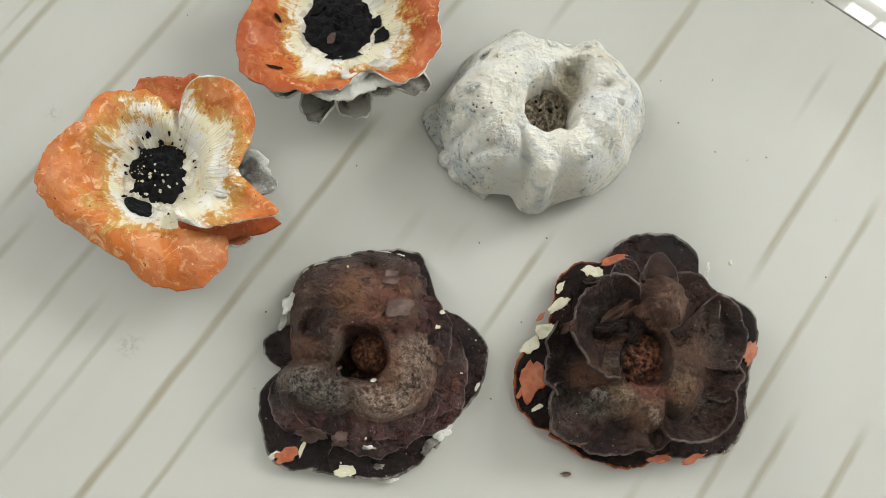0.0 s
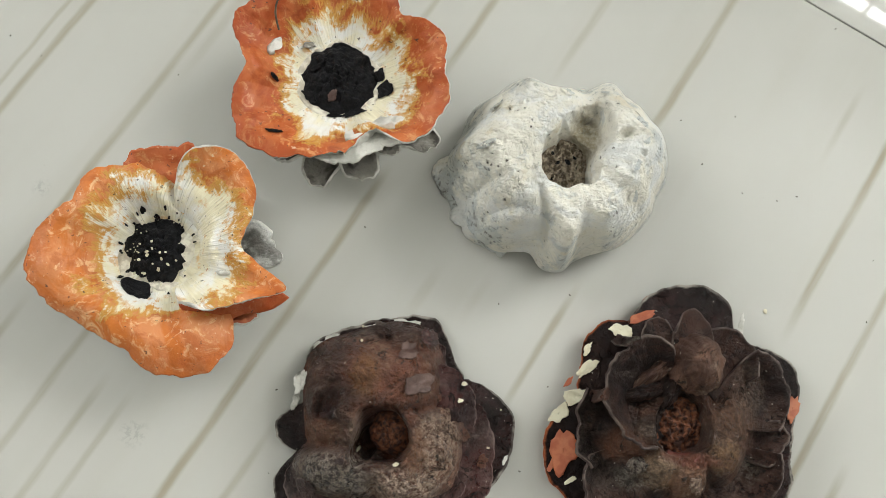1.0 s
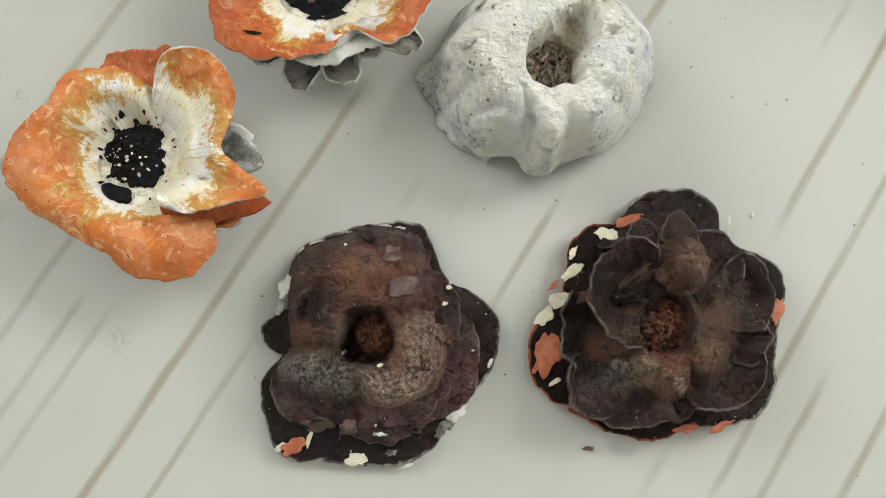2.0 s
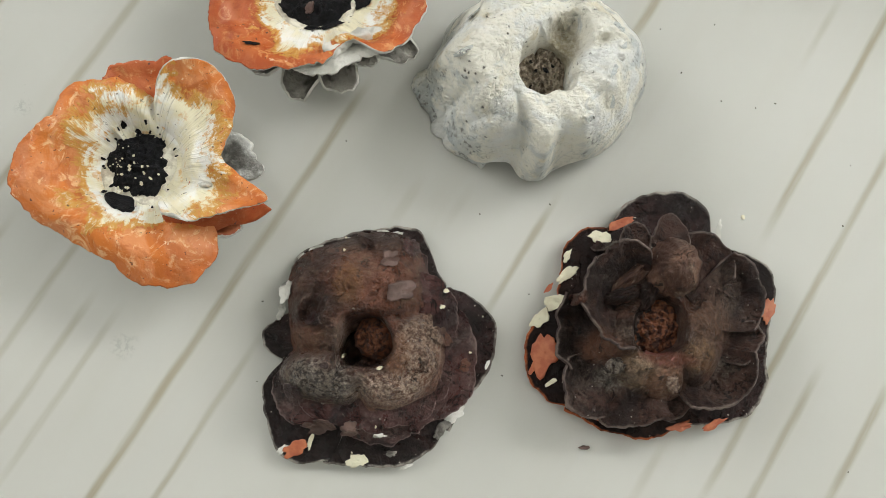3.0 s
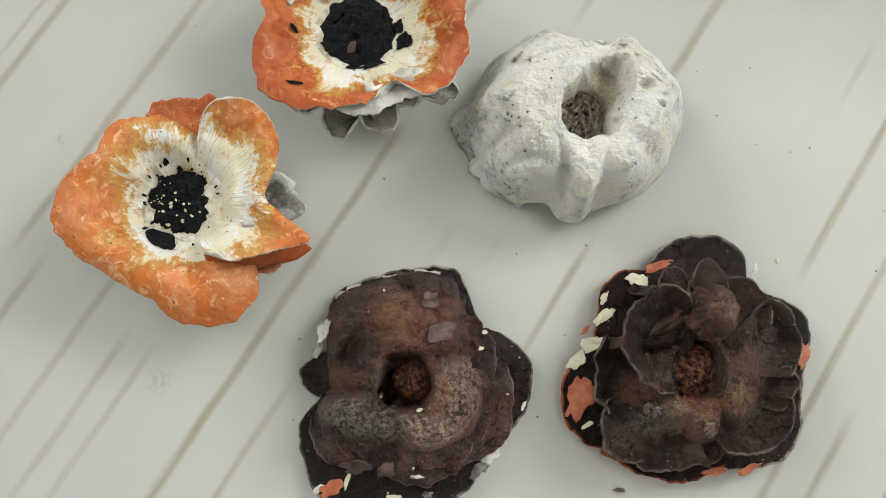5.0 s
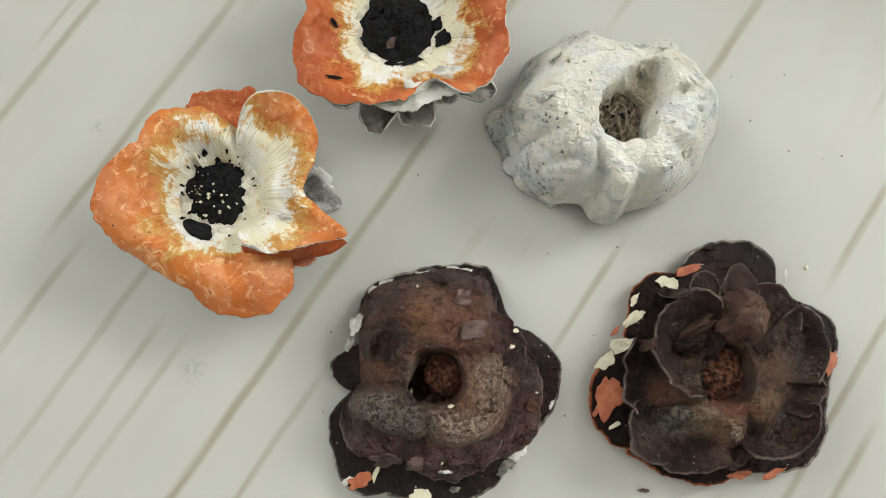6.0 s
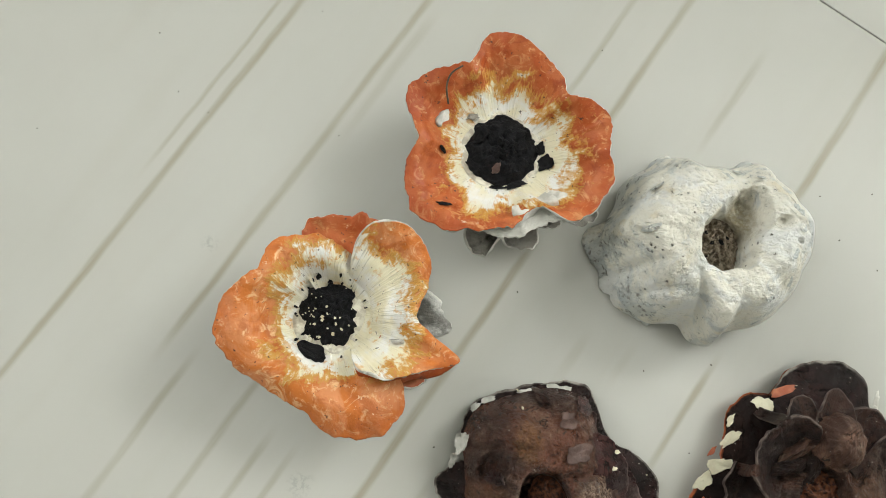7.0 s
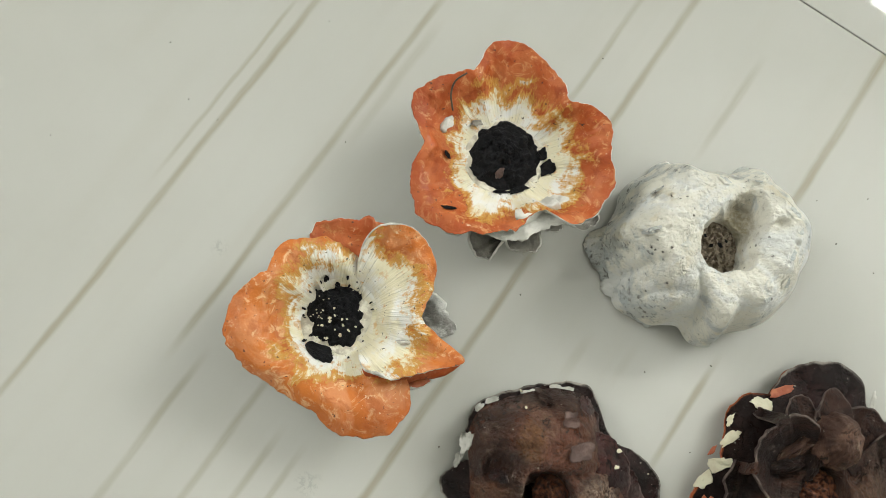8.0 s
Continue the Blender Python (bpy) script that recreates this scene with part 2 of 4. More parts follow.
def rind_material(name, dark, red, grey, amount, rough=0.5, edge=None, rim=0.955, spec=0.22, relief=0.0022, spots=()):
    """Dried brown rind: dark purple-brown, reddish where rubbed, dusty grey in patches.
    spots: tinted places of its own (x, y, reach along x and y, colour, strength, how stippled)."""
    m = Nodes(name, rough)
    co = m.object()
    big = m.noise(co, 30, 5, 0.62, 0.7)
    mid = m.noise(co, 120, 5, 0.68, 0.4)
    fine = m.noise(co, 460, 4, 0.7)
    grain = m.noise(co, 1300, 3, 0.65)
    col = m.mix(m.step(big, 0.42, 0.60), dark, red)
    col = m.mix(m.step(mid, 0.46, 0.66, 0.0, 0.6), col, tuple(0.4 * c for c in dark))
    patch = m.noise(co, 48, 6, 0.7, 0.3)
    if spots:
        x, y, _ = m.split(co)[:3]
        for sx, sy, rx, ry, tint, strong, stipple in spots:
            px = m.math("DIVIDE", m.math("SUBTRACT", x, sx), rx)
            py = m.math("DIVIDE", m.math("SUBTRACT", y, sy), ry)
            d = m.math("SQRT", m.math("ADD", m.math("MULTIPLY", px, px), m.math("MULTIPLY", py, py)))
            d = m.math("ADD", d, m.math("MULTIPLY", m.math("SUBTRACT", patch, 0.5), 1.6))
            on = m.math("MULTIPLY", m.step(d, 1.15, 0.45), m.step(fine, 0.40, 0.58, 1.0 - stipple, 1.0))
            on = m.math("MULTIPLY", on, m.step(grain, 0.38, 0.6, 1.0 - 0.6 * stipple, 1.0))
            col = m.mix(m.math("MULTIPLY", on, strong), col, tint)
    dust = m.math("MULTIPLY", m.step(patch, 0.50, 0.63), m.step(fine, 0.42, 0.58, 0.1, 1.0))
    col = m.mix(m.math("MULTIPLY", dust, amount), col, grey)
    crack = m.math("ABSOLUTE", m.math("SUBTRACT", m.noise(co, 64, 5, 0.6, 0.8), 0.5))
    crack = m.math("MULTIPLY", m.step(crack, 0.016, 0.002), m.step(big, 0.45, 0.56))
    col = m.mix(m.math("MULTIPLY", crack, 0.85), col, tuple(0.25 * c for c in dark))
    col = m.mix(m.step(m.noise(co, 210, 3, 0.6), 0.62, 0.70, 0.0, 0.85), col, (0.008, 0.007, 0.007))
    col = m.mix(m.step(m.noise(co, 560, 2, 0.5), 0.72, 0.75, 0.0, 0.85), col, (0.45, 0.40, 0.34))
    if edge:
        out = m.math("ADD", m.split(m.uvmap())[0], m.math("MULTIPLY", m.math("SUBTRACT", patch, 0.5), 0.10))
        rubbed = m.math("MULTIPLY", m.step(out, rim, rim + 0.03), m.step(m.noise(co, 90, 4, 0.65), 0.40, 0.56, 0.25, 1.0))
        col = m.mix(m.math("MULTIPLY", rubbed, 0.8), col, edge)
    m.b.inputs["Specular IOR Level"].default_value = spec
    h = m.math("ADD", m.math("MULTIPLY", mid, 1.0), m.math("MULTIPLY", m.math("ADD", fine, m.math("MULTIPLY", grain, 0.4)), 0.6))
    h = m.math("SUBTRACT", h, m.math("MULTIPLY", crack, 0.5))
    nrm = m.bump(h, 0.9, relief)
    return m.done(col, m.step(patch, 0.40, 0.62, rough - 0.12, rough + 0.12), nrm)


M_TILE = tile_material()
M_GROUT = plain_material("grout", (0.10, 0.095, 0.085), (0.16, 0.15, 0.13), 40, 0.9)
M_WALL = plain_material("wall_paint", (0.42, 0.42, 0.39), (0.46, 0.46, 0.44), 3, 0.75)
M_CEIL = plain_material("ceiling_paint", (0.82, 0.82, 0.81), (0.79, 0.79, 0.77), 3, 0.8)
M_FRAME = plain_material("window_paint", (0.62, 0.62, 0.60), (0.68, 0.68, 0.66), 12, 0.45)
M_BAR = plain_material("bar_paint", (0.30, 0.30, 0.29), (0.36, 0.36, 0.34), 12, 0.45)
M_ORANGE = painted_petal_material("orange_paint", (0.63, 0.185, 0.034), (0.42, 0.092, 0.017), (0.67, 0.26, 0.10), (0.86, 0.58, 0.32))
M_RUST = painted_petal_material("rust_orange_paint", (0.45, 0.092, 0.020), (0.29, 0.047, 0.012), (0.53, 0.145, 0.045), (0.72, 0.36, 0.15))
M_CRUST = crust_material()
M_UNDER = plain_material("white_underside", (0.80, 0.78, 0.73), (0.50, 0.49, 0.44), 90, 0.5, 0.6)
M_CALYX = plain_material("grey_underside", (0.36, 0.34, 0.30), (0.08, 0.07, 0.06), 70, 0.55, 0.8)
M_WHITED = plain_material("whitened_sepal", (0.82, 0.81, 0.78), (0.22, 0.21, 0.19), 75, 0.5, 0.7)
M_BLACK = plain_material("black_paint", (0.005, 0.005, 0.006), (0.011, 0.011, 0.013), 240, 0.55, 0.9)
M_BLACK.node_tree.nodes["Principled BSDF"].inputs["Specular IOR Level"].default_value = 0.16
# pale spots sit mostly on the lumps, a dark one over the side pit
M_RIND = rind_material("brown_rind", (0.066, 0.029, 0.021), (0.160, 0.066, 0.042), (0.30, 0.22, 0.15), 0.34, 0.36, spec=0.45, relief=0.0052, spots=(
    (0.000, 0.026, 0.026, 0.013, (0.22, 0.088, 0.055), 0.85, 0.3), (-0.012, 0.024, 0.008, 0.012, (0.30, 0.17, 0.07), 0.5, 0.6),
    (-0.014, 0.047, 0.040, 0.010, (0.026, 0.012, 0.010), 0.9, 0.1), (0.026, 0.030, 0.012, 0.012, (0.040, 0.024, 0.022), 0.8, 0.2),
    (-0.027, 0.010, 0.013, 0.010, (0.030, 0.014, 0.010), 0.75, 0.2), (-0.028, -0.004, 0.014, 0.007, (0.20, 0.080, 0.040), 0.7, 0.4),
    (-0.0125, 0.000, 0.0035, 0.009, (0.36, 0.26, 0.20), 0.6, 0.6),
    (-0.020, -0.023, 0.022, 0.011, (0.028, 0.024, 0.023), 0.9, 0.1), (-0.020, -0.021, 0.022, 0.012, (0.38, 0.32, 0.265), 0.8, 1.0),
    (0.024, -0.004, 0.013, 0.021, (0.46, 0.335, 0.255), 0.85, 0.8), (0.012, -0.022, 0.017, 0.010, (0.54, 0.41, 0.32), 0.85, 0.85),
    (0.014, -0.006, 0.006, 0.010, (0.21, 0.098, 0.052), 0.7, 0.3)))
# paler tan and red-brown spots, mostly centred on the body's lumps
CORE_SPOTS = (
    (-0.008, -0.021, 0.010, 0.009, (0.42, 0.29, 0.19), 0.75, 0.7), (0.006, -0.024, 0.012, 0.009, (0.30, 0.16, 0.10), 0.8, 0.5),
    (0.024, 0.004, 0.014, 0.014, (0.19, 0.105, 0.068), 0.8, 0.6), (0.020, -0.010, 0.009, 0.009, (0.34, 0.21, 0.115), 0.7, 0.7), (0.030, 0.020, 0.010, 0.014, (0.16, 0.115, 0.09), 0.6, 0.9), (0.034, -0.014, 0.007, 0.008, (0.22, 0.19, 0.16), 0.6, 0.9), (0.004, -0.014, 0.014, 0.004, (0.20, 0.070, 0.045), 0.7, 0.2),
    (-0.024, -0.012, 0.012, 0.010, (0.14, 0.060, 0.034), 0.8, 0.3), (-0.018, -0.026, 0.010, 0.007, (0.20, 0.18, 0.15), 0.7, 0.8))
M_CORE = rind_material("tan_brown_rind", (0.036, 0.018, 0.013), (0.11, 0.048, 0.032), (0.30, 0.22, 0.165), 0.34, 0.40, spec=0.38, relief=0.0046, spots=CORE_SPOTS)
M_KNOB = rind_material("wrinkled_knob_rind", (0.070, 0.036, 0.027), (0.20, 0.110, 0.076), (0.34, 0.26, 0.20), 0.75, 0.55, relief=0.0022)
M_BROWN = rind_material("dusty_rind", (0.019, 0.0105, 0.009), (0.060, 0.029, 0.022), (0.14, 0.105, 0.088), 0.40, 0.44, (0.19, 0.145, 0.125), 0.968, 0.30, 0.0042, CORE_SPOTS)
M_PURPLE = rind_material("purple_rind", (0.024, 0.011, 0.011), (0.085, 0.035, 0.032), (0.22, 0.165, 0.145), 0.4, 0.32, (0.24, 0.17, 0.155), 0.965, 0.40, 0.0040)
M_SKIN = plain_material("lifted_skin", (0.150, 0.090, 0.074), (0.075, 0.040, 0.032), 130, 0.45, 0.4)
M_DARK = rind_material("dark_rind", (0.010, 0.0055, 0.005), (0.030, 0.0145, 0.0135), (0.09, 0.065, 0.06), 0.2, 0.30, (0.46, 0.42, 0.37), 0.960, 0.20, 0.0020)
M_TINTED = rind_material("dark_rind_over_orange", (0.010, 0.0055, 0.005), (0.020, 0.010, 0.008), (0.07, 0.05, 0.045), 0.15, 0.34, (0.42, 0.115, 0.042), 0.960, 0.10, 0.0012)
M_EDGE = plain_material("rubbed_edge", (0.15, 0.11, 0.09), (0.04, 0.022, 0.02), 160, 0.6, 0.5)
M_WORN = plain_material("worn_rim", (0.60, 0.57, 0.52), (0.04, 0.025, 0.022), 70, 0.6, 0.5)
M_PIT = plain_material("rusty_pith", (0.21, 0.075, 0.034), (0.045, 0.014, 0.008), 420, 0.85, 1.0)
M_PINK = plain_material("reddish_lip", (0.16, 0.052, 0.040), (0.10, 0.034, 0.026), 160, 0.4, 0.3)
M_WPIT = plain_material("tan_pith", (0.50, 0.42, 0.32), (0.17, 0.13, 0.09), 420, 0.85, 1.0)
M_RING = plain_material("speckled_cream", (0.84, 0.80, 0.68), (0.58, 0.53, 0.43), 260, 0.6, 0.5)
M_CREAM = plain_material("cream_chip", (0.74, 0.70, 0.53), (0.66, 0.60, 0.44), 150, 0.5, 0.2)
M_CHIP = plain_material("orange_chip", (0.38, 0.095, 0.040), (0.48, 0.15, 0.065), 200, 0.45, 0.2)
M_CRUMB = plain_material("dark_crumb", (0.05, 0.04, 0.035), (0.10, 0.08, 0.06), 900, 0.8)
M_WIRE = plain_material("dark_wire", (0.06, 0.045, 0.03), (0.10, 0.08, 0.05), 300, 0.5)


# ---------------------------------------------------------------- mesh helpers
def part(name, bm, material, parent=None, label=""):
    me = bpy.data.meshes.new(name)
    bm.to_mesh(me)
    bm.free()
    for mat in material if isinstance(material, (list, tuple)) else [material]:
        me.materials.append(mat)
    ob = new(name, me)
    if parent is not None:
        ob.parent = parent
    if label:
        ob["label"] = label
    return ob


def thing(name, at, label, category, group=""):
    ob = new(name)
    ob.location = at
    ob.empty_display_size = 0.02
    return tagged(ob, label, category, group)


def box(bm, lo, hi, bevel=0.0):
    """A box between two corners, its edges bevelled."""
    r = bmesh.ops.create_cube(bm, size=1)["verts"]
    for v in r:
        v.co = Vector([lo[i] + (v.co[i] + 0.5) * (hi[i] - lo[i]) for i in range(3)])
    if bevel:
        edges = list({e for v in r for e in v.link_edges})
        bmesh.ops.bevel(bm, geom=edges, offset=bevel, segments=1, affect="EDGES")
    return bm


def curve_of(values, t, closed=False):
    """A smooth curve through evenly spaced values; t from 0 to 1."""
    n = len(values)
    x = t * (n if closed else n - 1)
    i = int(math.floor(x))
    f = x - i

    def at(k):
        return values[k % n] if closed else values[max(0, min(n - 1, k))]

    p0, p1, p2, p3 = at(i - 1), at(i), at(i + 1), at(i + 2)
    return p1 + 0.5 * f * (p2 - p0 + f * (2 * p0 - 5 * p1 + 4 * p2 - p3 + f * (3 * (p1 - p2) + p3 - p0)))


def fbm(x, y, z, scale, octaves=4):
    return noise.fractal(Vector((x * scale, y * scale, z * scale)), 0.9, 2.1, octaves)


def shell(points, uvs, thick, wrap=False):
    """A sheet of a given thickness over a grid of points [row][column]: face side in slot 0, back and rim in slot 1."""
    bm = bmesh.new()
    P = np.array(points)
    rows, cols = P.shape[:2]
    d0 = np.gradient(P, axis=0)
    d1 = (np.roll(P, -1, 1) - np.roll(P, 1, 1)) if wrap else np.gradient(P, axis=1)
    N = np.cross(d0, d1)
    N /= np.maximum(np.linalg.norm(N, axis=2, keepdims=True), 1e-9)
    if N[..., 2].mean() < 0:
        N = -N
    Q = P - N * thick
    lay = bm.loops.layers.uv.new("UVMap")
    A = [[bm.verts.new(p) for p in r] for r in P]
    B = [[bm.verts.new(p) for p in r] for r in Q]

    def quad(vs, keys, slot):
        f = bm.faces.new(vs)
        f.smooth, f.material_index = True, slot
        for lp, k in zip(f.loops, keys):
            lp[lay].uv = uvs[k[0]][k[1]]

    span = cols if wrap else cols - 1
    for i in range(rows - 1):
        for j in range(span):
            k = (j + 1) % cols
            keys = ((i, j), (i + 1, j), (i + 1, k), (i, k))
            quad([A[a][b] for a, b in keys], keys, 0)
            quad([B[a][b] for a, b in reversed(keys)], keys[::-1], 1)
    for i in (0, rows - 1):
        for j in range(span):
            k = (j + 1) % cols
            quad([A[i][j], A[i][k], B[i][k], B[i][j]], ((i, j), (i, k), (i, k), (i, j)), 1)
    if not wrap:
        for j in (0, cols - 1):
            for i in range(rows - 1):
                quad([A[i][j], A[i + 1][j], B[i + 1][j], B[i][j]], ((i, j), (i + 1, j), (i + 1, j), (i, j)), 1)
    bmesh.ops.recalc_face_normals(bm, faces=bm.faces)
    return bm


def petal(th0, th1, radii, heights, r0=0.012, lift=(0.0, 0.0), cream=None, thick=0.0012, rough=0.0012, jag=0.0012, seed=0, rows=34, cols=52, bow=0.11):
    """A petal between two bearings (degrees) round its pod's axis. radii: its reach, from edge to edge (mm). heights: from heart to rim (mm).
    lift: how far its two edges rise (mm). cream: how far out (mm) the cream ground
    reaches; without it the UV map runs from heart to rim."""
    pts, uvs = [], []
    for i in range(rows):
        b = i / (rows - 1)
        row, urow = [], []
        for j in range(cols):
            a = j / (cols - 1)
            a2 = 0.5 + (a - 0.5) * (1 - bow * (2 * b - 1) ** 2)
            th = radians(th0 + (th1 - th0) * a2)
            reach = curve_of(radii, a) / 1000
            reach += jag * (fbm(math.cos(th) * 0.05, math.sin(th) * 0.05, seed * 1.7, 110, 3) + 0.3 * fbm(math.cos(th) * 0.05, math.sin(th) * 0.05, seed * 1.3, 420, 2))
            r = r0 + (reach - r0) * b
            z = curve_of(heights, b) / 1000 + b * (lift[0] * (1 - a) ** 4 + lift[1] * a ** 4) / 1000
            x, y = r * math.cos(th), r * math.sin(th)
            amp = rough * min(1.0, 0.25 + b)
            z += amp * (fbm(x, y, seed, 42, 2) + 0.22 * fbm(x, y, seed + 5.0, 170, 2))
            r2 = r + amp * 0.5 * fbm(x, y, seed + 9.0, 90, 2) * b
            row.append((r2 * math.cos(th), r2 * math.sin(th), z))
            urow.append((th / (2 * math.pi), (r - cream / 1000) * 10) if cream is not None else (b, a))
        pts.append(row)
        uvs.append(urow)
    return shell(pts, uvs, thick)


def dome(radii, profile, rim, lobes, rough, seed, rows=70, cols=180, fine=0.4, pits=(), grit=0.0, lumps=()):
    """A round body with a hollow on top. radii: its reach every 360/n degrees (mm); profile: heights from the axis outwards (mm);
    lobes: (bearing, width, height in mm, near, far) of bulges (or grooves, below nought);
    pits: (x, y, half axes, turn, depth, softness) of hollows, in metres;
    lumps: (x, y, reach along and across, turn in degrees, height) of swellings or creases (mm)."""
    lumps = [(mx / 1000, my / 1000, ml / 1000, mw / 1000, math.cos(radians(mt)), math.sin(radians(mt)), mh / 1000) for mx, my, ml, mw, mt, mh in lumps]
    pts, uvs = [], []
    for i in range(rows):
        b = i / (rows - 1)
        row, urow = [], []
        for j in range(cols):
            a = j / cols
            th = 2 * math.pi * a
            reach = curve_of(radii, a, True) / 1000
            r = 0.0008 + (reach - 0.0008) * b
            z = curve_of(profile, b) / 1000
            for bearing, width, high, near, far in lobes:
                d = (math.degrees(th) - bearing + 180) % 360 - 180
                g = math.exp(-((d / width) ** 2))
                t = max(0.0, min(1.0, (b - near) / max(far - near, 1e-6)))
                z += high / 1000 * g * math.sin(math.pi * t) ** 1.0
            x, y = r * math.cos(th), r * math.sin(th)
            k = math.sin(math.pi * min(1.0, 0.12 + b * 0.8))
            z += rough * k * (fbm(x, y, seed, 55, 4) + fine * fbm(x, y, seed + 3.0, 210, 3))
            if grit:
                z += grit * k * abs(fbm(x, y, seed + 17.0, 330, 2))
            for mx, my, ml, mw, mc, ms, mh in lumps:
                px, py = ((x - mx) * mc + (y - my) * ms) / ml, (-(x - mx) * ms + (y - my) * mc) / mw
                q = px * px + py * py
                if q < 9:
                    z += mh * math.exp(-q)
            for hx, hy, ra, rb, turn, deep, soft in pits:
                c, n = math.cos(turn), math.sin(turn)
                px, py = (x - hx) * c + (y - hy) * n, -(x - hx) * n + (y - hy) * c
                d = math.hypot(px / rb, py / ra) * (1 + 0.22 * fbm(x, y, seed + 23.0, 90, 2))
                t = max(0.0, min(1.0, (1 + soft - d) / (2 * soft)))
                z -= deep * t * t * (3 - 2 * t)
            z = max(z, rim / 1000)
            row.append((x + rough * k * 0.5 * fbm(x, y, seed + 7.0, 80, 2), y + rough * k * 0.5 * fbm(x, y, seed + 11.0, 80, 2), z))
            urow.append((a, r * 10))
        pts.append(row)
        uvs.append(urow)
    return shell(pts, uvs, 0.002, True)


def heart(radius, height, seed, bumps=0.0012, rows=26, cols=64, ragged=0.12, scale=420):
    """A granular lump that fills a pod's middle."""
    pts, uvs = [], []
    for i in range(rows):
        b = i / (rows - 1)
        row, urow = [], []
        for j in range(cols):
            th = 2 * math.pi * j / cols
            edge = radius * (1 + ragged * fbm(math.cos(th), math.sin(th), seed, 2.2, 3))
            r = 0.0003 + edge * b
            x, y = r * math.cos(th), r * math.sin(th)
            z = height * math.cos(b * math.pi / 2) ** 0.7 + bumps * (1 - b * 0.6) * (fbm(x, y, seed, scale, 3) + abs(fbm(x, y, seed + 4, scale * 0.5, 2)))
            row.append((x, y, z - 0.001 * b))
            urow.append((j / cols, r * 10))
        pts.append(row)
        uvs.append(urow)
    return shell(pts, uvs, 0.001, True)


def chip(size, aspect, seed, thick=0.0007, curl=0.0):
    """A flake of paint or rind with a ragged outline, lightly curled."""
    pts, uvs = [], []
    for i in range(7):
        b = i / 6
        row, urow = [], []
        for j in range(22):
            th = 2 * math.pi * j / 22
            r = size * b * (1 + 0.38 * fbm(math.cos(th), math.sin(th), seed, 1.6, 3)) + 0.0001
            x, y = r * math.cos(th), r * math.sin(th) * aspect
            row.append((x, y, curl * (x / size) ** 2 + 0.0002 * fbm(x, y, seed, 300, 2)))
            urow.append((j / 22, b))
        pts.append(row)
        uvs.append(urow)
    return shell(pts, uvs, thick, True)


def wire(points, radius, sides=8):
    """A round wire through a few points."""
    steps = 40
    path = [Vector([curve_of([p[k] for p in points], i / steps) for k in range(3)]) for i in range(steps + 1)]
    bm = bmesh.new()
    rings = []
    for i, p in enumerate(path):
        d = (path[min(i + 1, steps)] - path[max(i - 1, 0)]).normalized()
        s = d.cross(Vector((0, 0, 1))).normalized()
        t = s.cross(d)
        rings.append([bm.verts.new(p + radius * (math.cos(q) * s + math.sin(q) * t)) for q in [2 * math.pi * k / sides for k in range(sides)]])
    for a, b in zip(rings, rings[1:]):
        for k in range(sides):
            bm.faces.new((a[k], a[(k + 1) % sides], b[(k + 1) % sides], b[k])).smooth = True
    bm.faces.new(rings[0][::-1])
    bm.faces.new(rings[-1])
    return bm


# ---------------------------------------------------------------- the room
FLOOR_T = 0.009
ROOM_U0, ROOM_U1, ROOM_V0, ROOM_V1, ROOM_H = -2.73, 2.07, -2.043, 2.557, 3.05


def in_room(ob):
    ob.matrix_world = TURNED
    return ob


def slab(name, u0, u1, v0, v1, z0, z1, material, category, label):
    """A block in the room's own directions."""
    ob = part(name, box(bmesh.new(), (-u1, v0, z0), (-u0, v1, z1)), material)
    return tagged(in_room(ob), label, category, kind="structure")


floor = slab("floor", ROOM_U0, ROOM_U1, ROOM_V0, ROOM_V1, -0.12, -FLOOR_T + 0.0062, M_GROUT, "floor", "cream glazed tile floor with grey-brown streaks")
slab("ceiling", ROOM_U0, ROOM_U1, ROOM_V0, ROOM_V1 + 0.2, ROOM_H, ROOM_H + 0.15, M_CEIL, "ceiling", "plain white painted ceiling")
slab("wall_east", ROOM_U0 - 0.15, ROOM_U0, ROOM_V0 - 0.15, ROOM_V1 + 0.2, -0.12, ROOM_H + 0.15, M_WALL, "wall", "plain off-white painted wall")


def side_opening_wall():
    """The west wall, with an unseen opening added to let the fill lamp through."""
    bm = bmesh.new()
    x0, x1 = -ROOM_U1 - 0.15, -ROOM_U1
    box(bm, (x0, ROOM_V0 - 0.15, -0.12), (x1, SIDE_V0, ROOM_H + 0.15))
    box(bm, (x0, SIDE_V1, -0.12), (x1, ROOM_V1 + 0.2, ROOM_H + 0.15))
    box(bm, (x0, SIDE_V0, SIDE_Z1), (x1, SIDE_V1, ROOM_H + 0.15))
    box(bm, (x0, SIDE_V0, -0.12), (x1, SIDE_V1, SIDE_Z0))
    tagged(in_room(part("wall_west", bm, M_WALL)), "off-white painted wall with an unseen opening added for fill light", "wall", kind="structure")


side_opening_wall()
slab("wall_south", ROOM_U0, ROOM_U1, ROOM_V0 - 0.15, ROOM_V0, -0.12, ROOM_H + 0.15, M_WALL, "wall", "plain off-white painted wall")


def window_wall():
    bm = bmesh.new()
    v0, v1 = WALL_V, WALL_V + 0.2
    box(bm, (-ROOM_U1, v0, -0.12), (-WIN_U1, v1, ROOM_H))
    box(bm, (-WIN_U0, v0, -0.12), (-ROOM_U0, v1, ROOM_H))
    box(bm, (-WIN_U1, v0, -0.12), (-WIN_U0, v1, WIN_Z0))
    box(bm, (-WIN_U1, v0, WIN_Z1), (-WIN_U0, v1, ROOM_H))
    tagged(in_room(part("wall_north", bm, M_WALL)), "off-white painted wall with a barred window", "wall", kind="structure")


